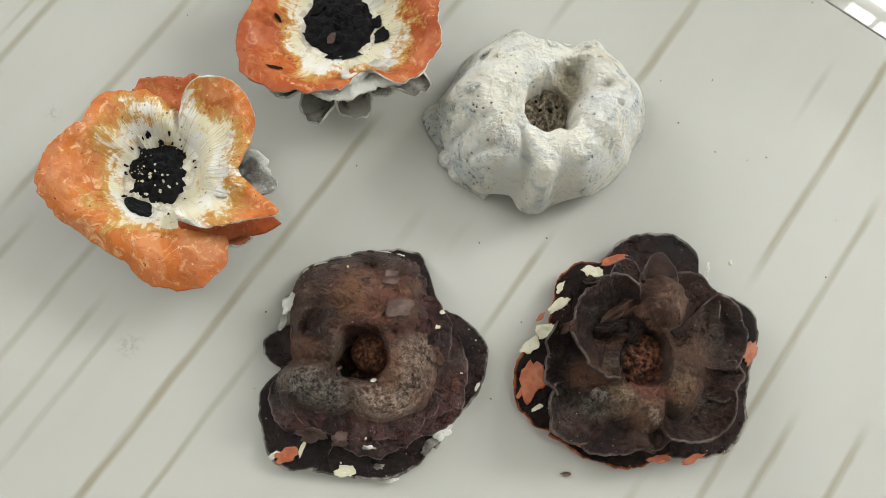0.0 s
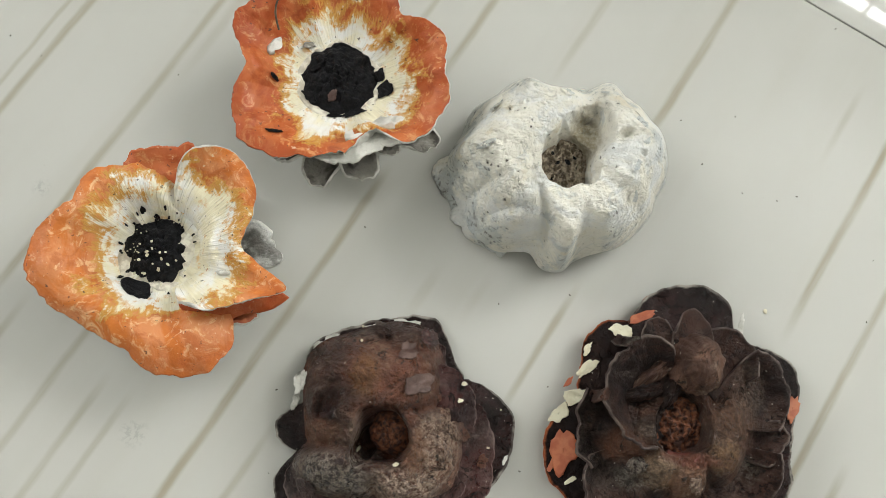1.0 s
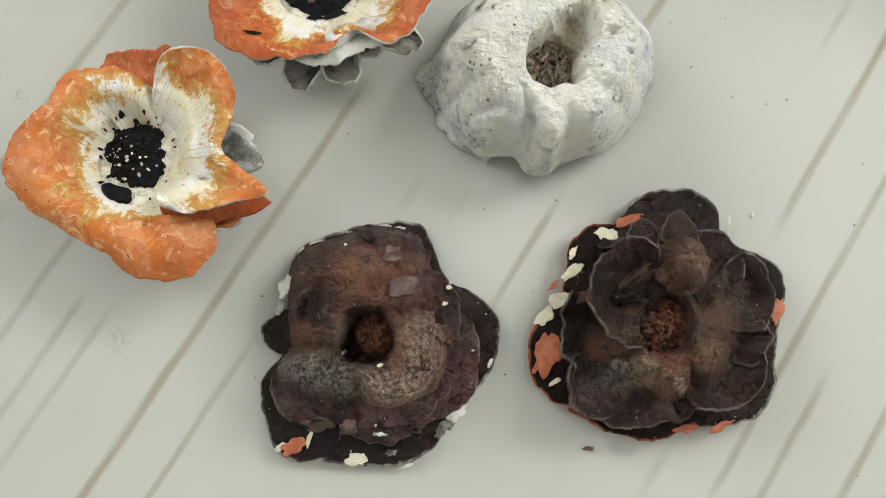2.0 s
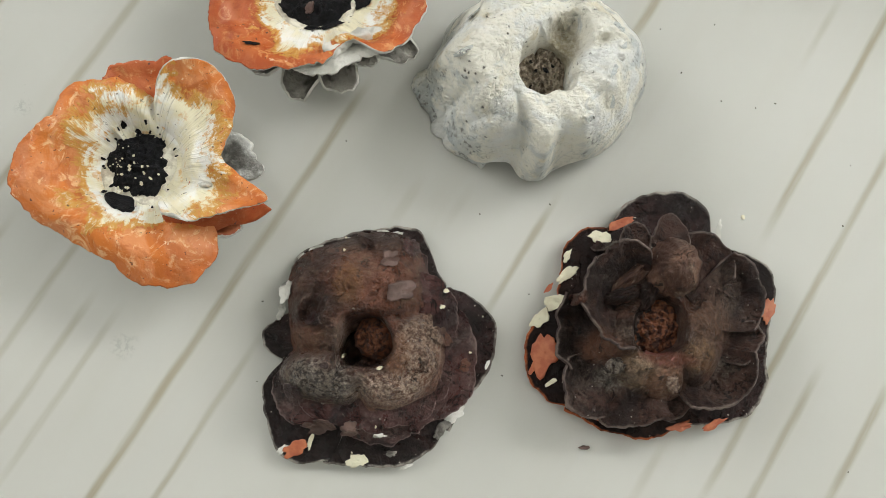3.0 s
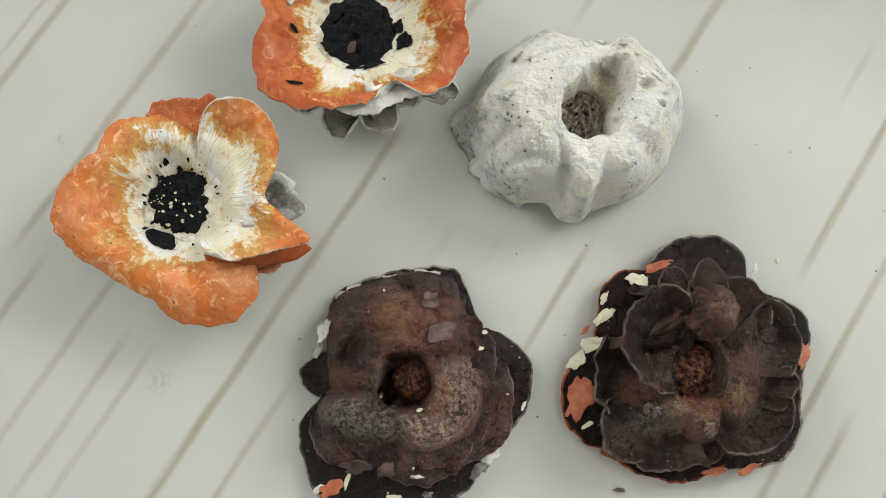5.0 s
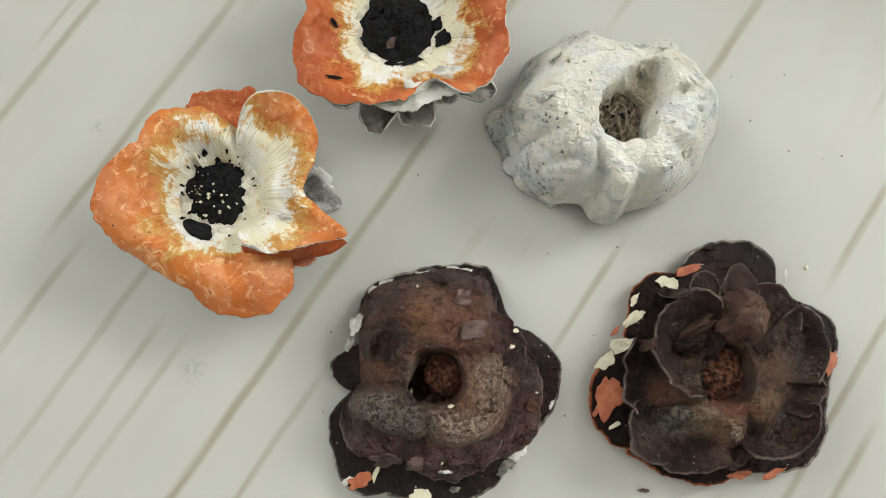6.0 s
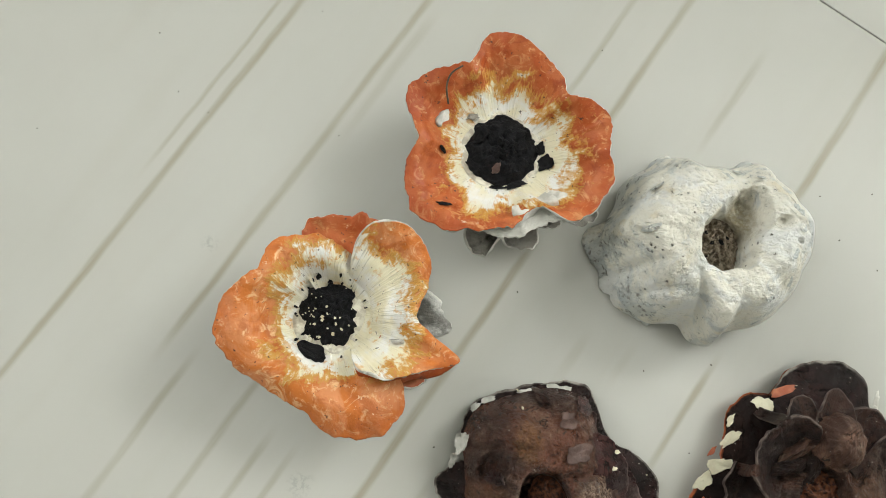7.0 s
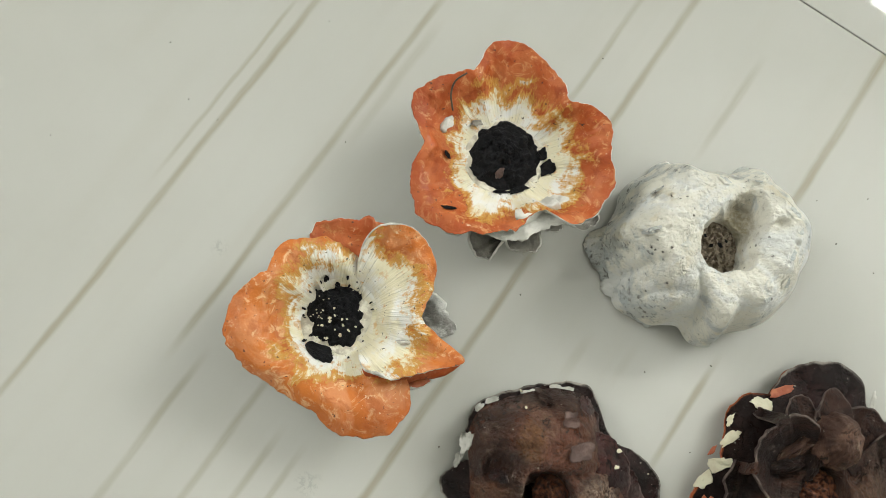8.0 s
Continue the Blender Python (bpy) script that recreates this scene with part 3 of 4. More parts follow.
window_wall()


def barred_window():
    root = thing("window_1", uv(0, 0, 0), "grey painted window with small panes, bright daylight behind", "window")
    root["kind"] = "structure"
    root.matrix_world = TURNED
    v0, v1 = WALL_V + 0.005, WALL_V + 0.042
    bm = bmesh.new()
    for lo, hi in (((-WIN_U1 - 0.012, WIN_Z0), (-WIN_U1, WIN_Z1)), ((-WIN_U0, WIN_Z0), (-WIN_U0 + 0.012, WIN_Z1)),
                   ((-WIN_U1, WIN_Z1), (-WIN_U0, WIN_Z1 + 0.012)), ((-WIN_U1, WIN_Z0 - 0.012), (-WIN_U0, WIN_Z0))):
        box(bm, (lo[0], v0, lo[1]), (hi[0], v1, hi[1]), 0.002)
    part("window_frame", bm, M_FRAME, root)
    pitch = 0.13
    n = int((WIN_U1 - WIN_U0) / pitch)
    for k in range(1, n + 1):
        x = -WIN_U1 + k * pitch
        part("mullion", box(bmesh.new(), (x - 0.008, v0, WIN_Z0), (x + 0.008, v1, WIN_Z1), 0.002), M_BAR, root)
    z = WIN_Z1 - 0.125
    while z > WIN_Z0 + 0.05:
        part("transom", box(bmesh.new(), (-WIN_U1, v0 - 0.003, z - 0.022), (-WIN_U0, v1 - 0.003, z + 0.006), 0.002), M_BAR, root)
        z -= 0.15
    part("window_sill", box(bmesh.new(), (-WIN_U1 - 0.04, WALL_V - 0.06, WIN_Z0 - 0.045), (-WIN_U0 + 0.04, WALL_V - 0.001, WIN_Z0 - 0.013), 0.004), M_FRAME, root)


barred_window()


# ---------------------------------------------------------------- painted pods lying face up
def corolla(radii, heights, rims, creams, r0, seed, swell=(1.0, 1.0, 1.0, 1.0), rough=0.0016, jag=0.0016, thick=0.0013, rows=60, cols=260):
    """A whole ring of grown-together petals. radii, rims, creams: its reach, how far its rim is raised, and how far out
    the cream ground goes (mm), each at even steps round the axis; heights: from heart to rim (mm); swell: how fully it follows them."""
    pts, uvs = [], []
    for i in range(rows):
        b = i / (rows - 1)
        row, urow = [], []
        for j in range(cols):
            a = j / cols
            th = 2 * math.pi * a
            reach = curve_of(radii, a, True) / 1000
            cx, cy = math.cos(th) * 0.05, math.sin(th) * 0.05
            reach += jag * (fbm(cx, cy, seed, 90, 3) + 0.28 * fbm(cx, cy, seed + 2.0, 500, 2))
            r = r0 + (reach - r0) * b
            z = (heights[0] + (curve_of(heights, b) - heights[0]) * curve_of(swell, a, True) + curve_of(rims, a, True) * b * b) / 1000
            x, y = r * math.cos(th), r * math.sin(th)
            k = rough * min(1.0, 0.2 + b)
            z += k * (1.1 * fbm(x, y, seed, 32, 2) + 0.22 * fbm(x, y, seed + 5.0, 120, 2) + 0.06 * fbm(x, y, seed + 6.0, 420, 2))
            row.append((x + k * 0.4 * fbm(x, y, seed + 9.0, 120, 2), y + k * 0.4 * fbm(x, y, seed + 12.0, 120, 2), z))
            urow.append((a, (r - curve_of(creams, a, True) / 1000) * 10))
        pts.append(row)
        uvs.append(urow)
    return shell(pts, uvs, thick, True)


def tops(root, kind=""):
    """All points of a pod's meshes (or of one kind of part), in its own directions."""
    out = []
    for ob in root.children:
        if ob.type == "MESH" and ob.name.startswith(kind):
            co = np.empty(len(ob.data.vertices) * 3)
            ob.data.vertices.foreach_get("co", co)
            out.append(co.reshape(-1, 3) + np.array(ob.location))
    return np.vstack(out)


def scrap(root, cloud, name, x, y, size, aspect, turn, seed, material, label, thick=0.0004, sunk=0.0):
    """A thin ragged flake of paint that lies on whatever is under it."""
    pts, uvs = [], []
    c, s = math.cos(turn), math.sin(turn)
    box_ = size * 2 + 0.003
    close = cloud[(abs(cloud[:, 0] - x) < box_) & (abs(cloud[:, 1] - y) < box_)]
    cloud = close if len(close) > 40 else cloud
    for i in range(8):
        b = i / 7
        row, urow = [], []
        for j in range(28):
            th = 2 * math.pi * j / 28
            r = size * b * (1 + 0.50 * fbm(math.cos(th), math.sin(th), seed, 1.4, 2) + 0.18 * fbm(math.cos(th), math.sin(th), seed + 3, 3.6, 2)) + 0.00005
            px, py = r * math.cos(th), r * math.sin(th) * aspect
            qx, qy = x + c * px - s * py, y + s * px + c * py
            d = (cloud[:, 0] - qx) ** 2 + (cloud[:, 1] - qy) ** 2
            near = cloud[d < 0.0013 ** 2, 2]
            z = near.max() if len(near) else cloud[d.argmin(), 2]
            row.append((qx, qy, z + thick - sunk))
            urow.append((b, j / 28))
        pts.append(row)
        uvs.append(urow)
    P = np.array(pts)
    for _ in range(2):
        P[1:, :, 2] = (P[1:, :, 2] + P[:-1, :, 2] + np.roll(P[1:, :, 2], 1, 1) + np.roll(P[1:, :, 2], -1, 1)) / 4 + 0.00005
    return part(name, shell(P, uvs, thick, True), material, root, label)


GROUP = "painted pods on the floor"


def orange_flower():
    """Face-up pod: orange petals, cream round a flaking black heart."""
    root = thing("painted_flower_pod", (-0.131, 0.116, 0), "dried orange-painted flower pod, flaking black heart, face up on tiles", "dried pod", GROUP)
    part("petal", petal(64, 132, [46, 50, 51, 49, 50, 47, 42, 36], [20, 27, 30, 31, 33, 35], 0.011, (0, 2), 27, seed=1, rough=.0034, jag=.003), [M_RUST, M_UNDER], root, "dark orange crumpled petal at the back")
    reach = [26, 26, 26, 26, 26, 26, 26, 28, 30, 32, 35, 38, 39, 40.5, 41.5, 39.5, 37.5, 43, 48, 50.5, 52, 51, 48.5, 46, 44.5, 44, 44, 47, 54, 58.5, 60, 60.5, 57, 46, 28, 26]
    rims = [0, 0, 0, 0, 0, 2, 4, 4, 3, 1, -3, -5, -7, -9, -7, -1]
    swell = [.12, .12, .12, .25, .8, 1, 1, 1, 1, 1, 1, 1, 1, 1, .85, .2]
    creams = [40, 40, 39, 33, 31, 30, 27, 25, 24, 26, 27, 27, 27, 28, 31, 38]
    part("corolla", corolla(reach, [23.5, 25, 33, 40, 43, 43, 41], rims, creams, 0.0125, 2.0, swell, .0030, .0016), [M_ORANGE, M_UNDER], root, "grown-together petals painted orange over a cream ground")
    part("petal", petal(310, 440, [34, 42, 45, 49, 56, 65, 52, 43, 41, 44, 48, 51, 54, 55, 55, 54, 52, 46], [23, 31, 35.5, 37, 40, 43, 43], 0.0175, (4, 9), 41, seed=4, rough=.0024, jag=.0014, rows=46, cols=110), [M_ORANGE, M_UNDER], root, "large orange petal with a wide cream base and curled-up edges")
    part("lip", petal(308, 353, [35, 43, 46, 50, 58, 64], [32, 36, 37, 34, 26], 0.026, (-2, 0), 8, seed=5, rough=.0016, jag=.0012, rows=26, cols=50), [M_RUST, M_UNDER], root, "orange rolled edge of the large petal")
    part("sepal", petal(348, 390, (34, 50, 57, 56, 52, 40), [16, 14, 20, 29, 33], 0.010, (3, 3), thick=.0018, seed=6, rough=.0045, jag=.003, rows=20, cols=34), [M_WHITED, M_UNDER], root, "grey-white weathered sepal")
    part("sepal", petal(318, 350, (34, 48, 54, 50, 36), [16, 14, 18, 24], 0.010, (2, 2), thick=.0018, seed=8, rough=.003, jag=.003, rows=20, cols=34), [M_CHIP, M_UNDER], root, "weathered sepal with pinkish paint")
    for th0, th1, rr in ((120, 200, (26, 34, 36, 34, 26)), (230, 310, (26, 36, 40, 36, 26))):
        part("sepal", petal(th0, th1, rr, [14, 10, 16, 24], 0.006, thick=.0015, seed=th0, rough=.002, rows=16, cols=30), [M_CALYX, M_UNDER], root, "grey-white weathered sepal")
    part("base", dome([15, 17, 14, 16, 15, 17], [23, 23, 20, 10, 2], 0.4, (), .001, 4.0, 18, 40), [M_CALYX, M_CALYX], root, "grey stub under the petals")
    part("ring", dome([21, 22, 23, 22, 21, 21, 20, 20, 21, 20, 21, 21], [24, 24, 24.5, 24.6, 24.4, 23.0], .3, (), .0016, 9.0, 26, 110, .8), [M_RING, M_RING], root, "cream crust round the heart, speckled black")
    h = part("heart", heart(0.0142, 0.0040, 2.0, .0022, 34, 90, .22, 330), M_BLACK, root, "rough black painted heart")
    h.location = (0.0, 0.001, 0.0250)
    cloud = tops(root)
    rng = random.Random(17)
    for k in range(42):
        a, r = rng.gauss(3.6, 1.3), 0.016 * rng.random() ** .6
        scrap(root, cloud, "paint_flake", r * math.cos(a), r * math.sin(a), .0002 + .0006 * rng.random() ** 2.2, rng.uniform(.35, 1), a, k, M_CREAM, "", .0003)
    for k in range(34):
        a, r = rng.uniform(0.3, 5.9), rng.uniform(.0145, .0200)
        scrap(root, cloud, "paint_flake", r * math.cos(a), r * math.sin(a), rng.uniform(.0003, .0009), rng.uniform(.3, 1), a, k + 60, M_BLACK, "")
    scrap(root, cloud, "paint_flake", -0.004, -0.0180, .0068, .5, -.35, 41, M_BLACK, "flake of black paint", .0012)
    return root


def red_flower():
    root = thing("painted_flower_pod", (-0.065, 0.214, 0), "dried rust-orange painted flower pod, black heart, face up on tiles", "dried pod", GROUP)
    reach = [52, 50, 51, 51, 46, 39, 43, 48, 51, 54, 56, 54, 46, 44, 48, 52, 54, 52, 44, 43, 48, 52, 55, 56, 54, 50, 46, 43, 42, 40, 34, 35, 49, 53, 54, 54]
    part("corolla", corolla(reach, [23.5, 24, 26, 29.5, 34.5, 39, 40], [6, 6, 5, 4, 4, 3, 2, 1, 0, -1, -1, -2, -2, 0, 3, 5], [35, 34, 30, 33, 35, 34, 28, 26, 27, 26, 28, 30, 31, 31, 36, 37], 0.0135, 11.0, rough=.0024, jag=.0024, rows=64), [M_RUST, M_UNDER], root, "grown-together petals painted rust orange over a cream ground")
    part("folded_rim", petal(256, 334, [43, 45, 46, 45, 44, 44, 47, 49], [30, 34, 35.5, 35], 0.031, (-1, 0), thick=.0014, seed=19, rough=.0022, jag=.0022, rows=18, cols=70), [M_UNDER, M_UNDER], root, "white back of the folded-over rim")
    part("fold_tip", petal(286, 324, [38, 38, 37, 36, 38, 41], [35, 38, 39.5, 36], 0.030, (0, 0), thick=.0014, seed=20, rough=.0022, jag=.002, rows=14, cols=30), [M_UNDER, M_UNDER], root, "white crumpled fold")
    for k, (th0, th1, rr, hs) in enumerate(((224, 262, (34, 44, 48, 46, 34), [14, 12, 17, 24]), (250, 283, (34, 47, 50, 49, 38), [12, 11, 16, 20]), (276, 312, (36, 47, 50, 47, 36), [12, 12, 16, 21]), (300, 326, (32, 44, 48, 46, 34), [14, 14, 20, 26]), (314, 346, (34, 48, 57, 55, 40), [14, 14, 19, 25]))):
        part("sepal", petal(th0, th1, rr, hs, 0.008, (3, 4), thick=.0015, seed=th0, rough=.0046, jag=.004, rows=24, cols=40), [M_CALYX, M_UNDER], root, "grey-white weathered sepal")
    part("base", dome([16, 18, 15, 17, 16, 18], [23, 23, 20, 10, 2], 0.4, (), .001, 6.0, 18, 40), [M_CALYX, M_CALYX], root, "grey stub under the petals")
    part("ring", dome([20, 21, 20, 21, 20, 21, 21, 20, 21, 21], [23, 23, 23.5, 23.6, 24.0, 24.2], .3, (), .0012, 14.0, 20, 90, .6), [M_RING, M_RING], root, "cream ring round the heart")
    h = part("heart", heart(0.0178, 0.0042, 5.0, .0026, 34, 90, .12, 300), M_BLACK, root, "rough black painted heart")
    h.location = (0.0, 0.0012, 0.0245)
    cloud = tops(root)
    for k, (x, y, s, asp, rz) in enumerate(((0.0225, -0.0005, .0044, .7, 1.3), (0.0185, 0.0060, .0030, .7, 1.2), (-0.0130, -0.0105, .0042, .5, 2.4), (0.010, -0.0150, .005, .3, .5), (-0.0125, .0055, .005, .6, 1.2), (-0.0290, -0.007, .0020, .5, 2.5), (-0.0230, -0.0345, .0036, .22, .1), (.001, -.018, .004, .2, .2))):
        scrap(root, cloud, "paint_flake", x, y, s, asp, rz, 80 + k, M_BLACK, "flake of black paint", .0004)
    scrap(root, cloud, "chip", -0.0015, -0.0095, .0028, .6, 1.3, 7.0, M_SKIN, "small pinkish chip in the heart", .0012)
    part("wire", wire([(-.0310, .015, .037), (-.0335, .022, .041), (-.0325, .028, .044), (-.0276, .0325, .046)], .0005), M_WIRE, root, "thin dark wire loop")
    scrap(root, cloud, "white_lump", -0.0315, 0.0100, .0044, .5, 1.2, 9.0, M_UNDER, "lump of white paint", .0022)
    scrap(root, cloud, "white_lump", -0.0175, 0.0145, .0030, .4, .3, 12.0, M_CALYX, "greyish curl of paint", .0018)
    return root


# ---------------------------------------------------------------- pods lying face down
def white_pod():
    root = thing("white_pod", (0.046, 0.185, 0), "dried pod crusted with white paint, face down on the tiles", "dried pod", GROUP)
    reach = [51, 56, 59, 61, 60, 58, 56, 57, 51, 49, 48, 50, 54, 53, 54, 54, 51, 52, 53, 51, 49, 47, 48, 47, 45, 40, 38, 44, 46, 41, 40, 42, 44, 46, 48, 50]
    prof = [41, 42, 43.5, 45, 46.5, 47.5, 48, 47.8, 46.5, 43.8, 39.5, 33, 23.5, 11]
    lobes = [(119, 9, 5, .65, 1.25), (67, 10, 6, .65, 1.25), (180, 12, 6, .55, 1.2), (280, 7, 7, .6, 1.3), (311, 8, 5, .6, 1.25),
             (150, 5, -4, .55, 1.1), (338, 6, -4, .45, 1.1), (38, 6, -3, .5, 1.1), (204, 4, -5, .55, 1.15), (295, 5, -3, .55, 1.1)]
    lumps = [(-27, 8, 17, 14, 20, 6), (-22, -14, 15, 11, -40, 5), (32, -2, 14, 20, 10, 5), (16, -24, 13, 10, 20, 4), (-12, 34, 16, 9, 10, 3), (36, 24, 12, 10, 40, 3),
             (-7, -23, 12, 1.9, 108, -6), (-4, -33, 7, 1.6, 120, -4), (8, 38, 14, 7, 80, -8), (-24, 22, 13, 2.0, 30, -3), (-38, -16, 10, 1.6, 130, -3), (-28, -27, 12, 2.5, 10, -3), (-25, -33, 12, 4, 15, 3), (26, 17, 4, 3, 0, -2)]
    pits = [(0.0015, 0.002, .0120, .0140, radians(98), .021, .10), (0.0080, 0.0160, .0085, .0135, radians(68), .0125, .30), (0.025, 0.0165, .0022, .0030, 0.4, .004, .5), (0.034, 0.008, .0012, .0016, 0, .003, .5), (-.012, -.014, .0012, .0016, 0, .002, .6)]
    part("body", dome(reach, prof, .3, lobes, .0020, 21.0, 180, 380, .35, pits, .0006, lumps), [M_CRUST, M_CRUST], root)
    for k, (a, b, rr) in enumerate(((166, 204, (54, 59, 61, 57, 53)), (200, 246, (53, 53, 51, 50, 47, 44)), (106, 130, (53, 58, 60, 58, 52)), (54, 80, (59, 63, 65, 62, 55)))):
        part("rim_petal", petal(a, b, [q - 2 for q in rr], [27, 21, 13, 4], .034, (-4, -4), thick=.0016, seed=90 + k, rough=.0026, jag=.0020, rows=24, cols=44), [M_CRUST, M_UNDER], root, "ragged white petal tip bent to the floor")
    h = part("pith", heart(.0125, .0040, 25.0, .0050, 40, 100, .1, 380), M_WPIT, root, "tan porous pith in the hollow")
    h.location, h.scale = (0.0020, 0.0025, 0.0255), (1.05, 1.3, 1)
    cloud = tops(root)
    rng = random.Random(8)
    for k in range(12):
        a, r = rng.uniform(0, 6.28), rng.uniform(.026, .044)
        scrap(root, cloud, "paint_flake", r * math.cos(a), r * math.sin(a), rng.uniform(.0015, .0045), rng.uniform(.4, .9), rng.uniform(0, 3), k, M_CRUST, "lifted flake of white paint", rng.uniform(.0002, .0004))
    # flat black flakes put the shade of small holes on the pith
    for x, y, s in ((-.002, .003, .0010), (.0028, .0045, .0014), (.006, .0075, .0009), (-.0045, .0085, .0010), (-.003, -.004, .0007)):
        scrap(root, cloud, "pit_hole", x, y, s, .7, x * 900, x * 4000, M_BLACK, "flat black flake for the shade in a hole of the pith", .0003)
    return root


def brown_pod():
    root = thing("brown_pod", (-0.015, 0.053, 0), "dried dark brown pod with flaking layers, face down on tiles", "dried pod", GROUP)
    dark, rind, purple = [M_DARK, M_WORN], [M_RIND, M_EDGE], [M_PURPLE, M_EDGE]
    for k, (a, b, rr) in enumerate(((38, 158, (46, 47, 54, 58, 57, 54, 52, 53, 54, 53, 49)), (166, 203, (42, 46, 50, 50, 47, 40)), (197, 263, (42, 54, 57, 62, 66, 64, 59)),
                                    (254, 323, (60, 58, 58, 60, 60, 58, 55)), (315, 407, (56, 53, 55, 58, 61, 60, 54, 46)))):
        part("petal", petal(a, b, rr, [13, 12, 10, 7, 4.5], .02, (0, 1.4), seed=30 + k, rough=.0013, jag=.0013, thick=.0018), dark, root, "outer petal, almost black, white at its worn rim")
    for k, (a, b, rr, hs) in enumerate(((298, 396, (46, 48, 51, 53, 52, 50, 49, 48, 44), [21, 19, 15.5, 12.5]), (232, 306, (45, 43, 42, 45, 48, 49, 47), [19, 17, 14, 10]), (198, 246, (41, 48, 51, 50, 47), [20, 18, 15, 12]),
                                        (52, 146, (44, 49, 52, 51, 49, 48, 49, 49, 46), [22, 19, 14, 9]))):
        part("layer", petal(a, b, rr, hs, .026, (1.0, 1.5), seed=40 + k, rough=.0022, jag=.0022, thick=.0015), purple, root, "broken lower layer, purple-brown with a pale edge")
    for k, (a, b, rr, hs) in enumerate(((222, 290, (44, 43, 41, 40, 41, 42), [22, 21, 19, 16.5]), (286, 340, (41, 43, 44, 44, 43), [24, 22, 19.5, 17]), (10, 62, (40, 43, 44, 43, 41), [25, 24, 21, 18]))):
        part("layer", petal(a, b, rr, hs, .022, (1.0, 1.5), seed=44 + k, rough=.0016, jag=.0018, thick=.0015), purple, root, "broken middle layer, purple-brown with a pale edge")
    reach = [38, 38, 37, 37, 43, 51, 52, 50, 49, 51, 48, 41, 37, 37, 44, 43, 38, 35, 34, 35, 37, 38, 40, 39]
    prof = [28, 30, 31.5, 32.5, 32.5, 32, 31, 29.5, 27.5, 25, 22, 18, 13]
    lobes = [(84, 9, 2.5, .4, 1.1), (120, 11, 2, .5, 1.1)]
    lumps = [(-24, 6, 12, 9, 5, 7), (-21, -21, 17, 10.5, 8, 6.5), (25, -3, 9, 18, 12, 7), (11, -24, 13, 8, 25, 6), (-14, 1, 3.5, 9, 0, 2), (-4, 27, 20, 9, 5, 2),
             (-27, -9, 14, 2.6, 4, -6), (0, -27, 3.4, 9, 15, -5), (20, 15, 12, 2.2, 22, -4), (-24, 18, 14, 2.6, 12, -5), (31, -14, 7, 1.5, 60, -2), (8, 38, 12, 1.6, 20, -2), (-40, -8, 6, 4, 0, -6)]
    pits = [(-.0005, -.0015, .0118, .0125, radians(70), .016, .14), (-.0075, -.0060, .0050, .0100, radians(76), .016, .16), (-.0265, .0085, .0060, .0056, 0, .008, .35)]
    part("body", dome(reach, prof, .5, lobes, .0024, 37.0, 150, 340, .55, pits, .0012, lumps), rind, root, "rubbed reddish-brown body")
    h = part("pith", heart(.0098, .0065, 35.0, .0030, 40, 90, .15, 330), M_PIT, root, "rusty crumbled pith in the hollow")
    h.location = (0.0035, 0.0015, 0.0190)
    cloud, outer = tops(root), tops(root, "petal")
    for k, (x, y, s, asp, rz, mat) in enumerate(((-.043, .018, .0058, .42, 1.5, M_UNDER), (-.0445, .008, .0042, .4, 1.4, M_UNDER), (0, .0525, .0065, .35, .25, M_UNDER), (-.014, .049, .0050, .25, .3, M_UNDER), (-.033, .041, .0035, .4, .5, M_UNDER), (-.039, .036, .0028, .5, .8, M_UNDER), (.003, -.0565, .0048, .6, .3, M_CREAM),
                                  (-.027, -.055, .0062, .5, .5, M_CHIP), (-.033, -.056, .0032, .4, .9, M_UNDER), (-.020, -.050, .0042, .25, 1.4, M_CREAM), (.0455, -.029, .0052, .5, .9, M_UNDER), (.040, -.037, .0050, .5, 1.0, M_CALYX), (.033, .028, .0012, .8, 0, M_CREAM), (.032, .020, .0011, .8, 0, M_CREAM), (.012, -.043, .0030, .35, .2, M_UNDER), (.018, -.051, .0025, .6, .2, M_CALYX), (.058, -.003, .0022, .4, 1.2, M_UNDER), (.026, -.056, .003, .3, .5, M_UNDER),
                                  (.0125, .0235, .0062, .75, .5, M_SKIN), (.0050, .0385, .0045, .8, .4, M_SKIN), (-.0105, -.0085, .0014, .4, 1.3, M_CREAM), (.0075, -.0125, .0013, .5, .4, M_CREAM), (-.017, -.043, .0065, .5, .1, M_SKIN), (-.003, -.042, .0045, .7, .5, M_SKIN))):
        scrap(root, outer if x * x + y * y > .0022 else cloud, "rind_flake" if mat is M_SKIN else "paint_flake", x * .98, y * .98, s, asp, rz, k * 3.1, mat, "lifted flake of brown rind" if mat is M_SKIN else "leftover flake of paint")
    rng = random.Random(5)
    for k in range(8):
        a, r = rng.uniform(0, 6.28), rng.uniform(.018, .050)
        scrap(root, cloud, "rind_flake", r * math.cos(a), r * math.sin(a), rng.uniform(.002, .0055), rng.uniform(.4, .9), rng.uniform(0, 3), k + 7.7, (M_PURPLE, M_RIND)[k % 2], "lifted flake of brown rind", rng.uniform(.0004, .0007))
    for k in range(6):
        a, r = rng.uniform(0, 6.28), rng.uniform(.030, .056)
        scrap(root, cloud, "paint_flake", r * math.cos(a), r * math.sin(a), rng.uniform(.0003, .0008), .7, a, k + 31, M_CREAM, "")
    return root


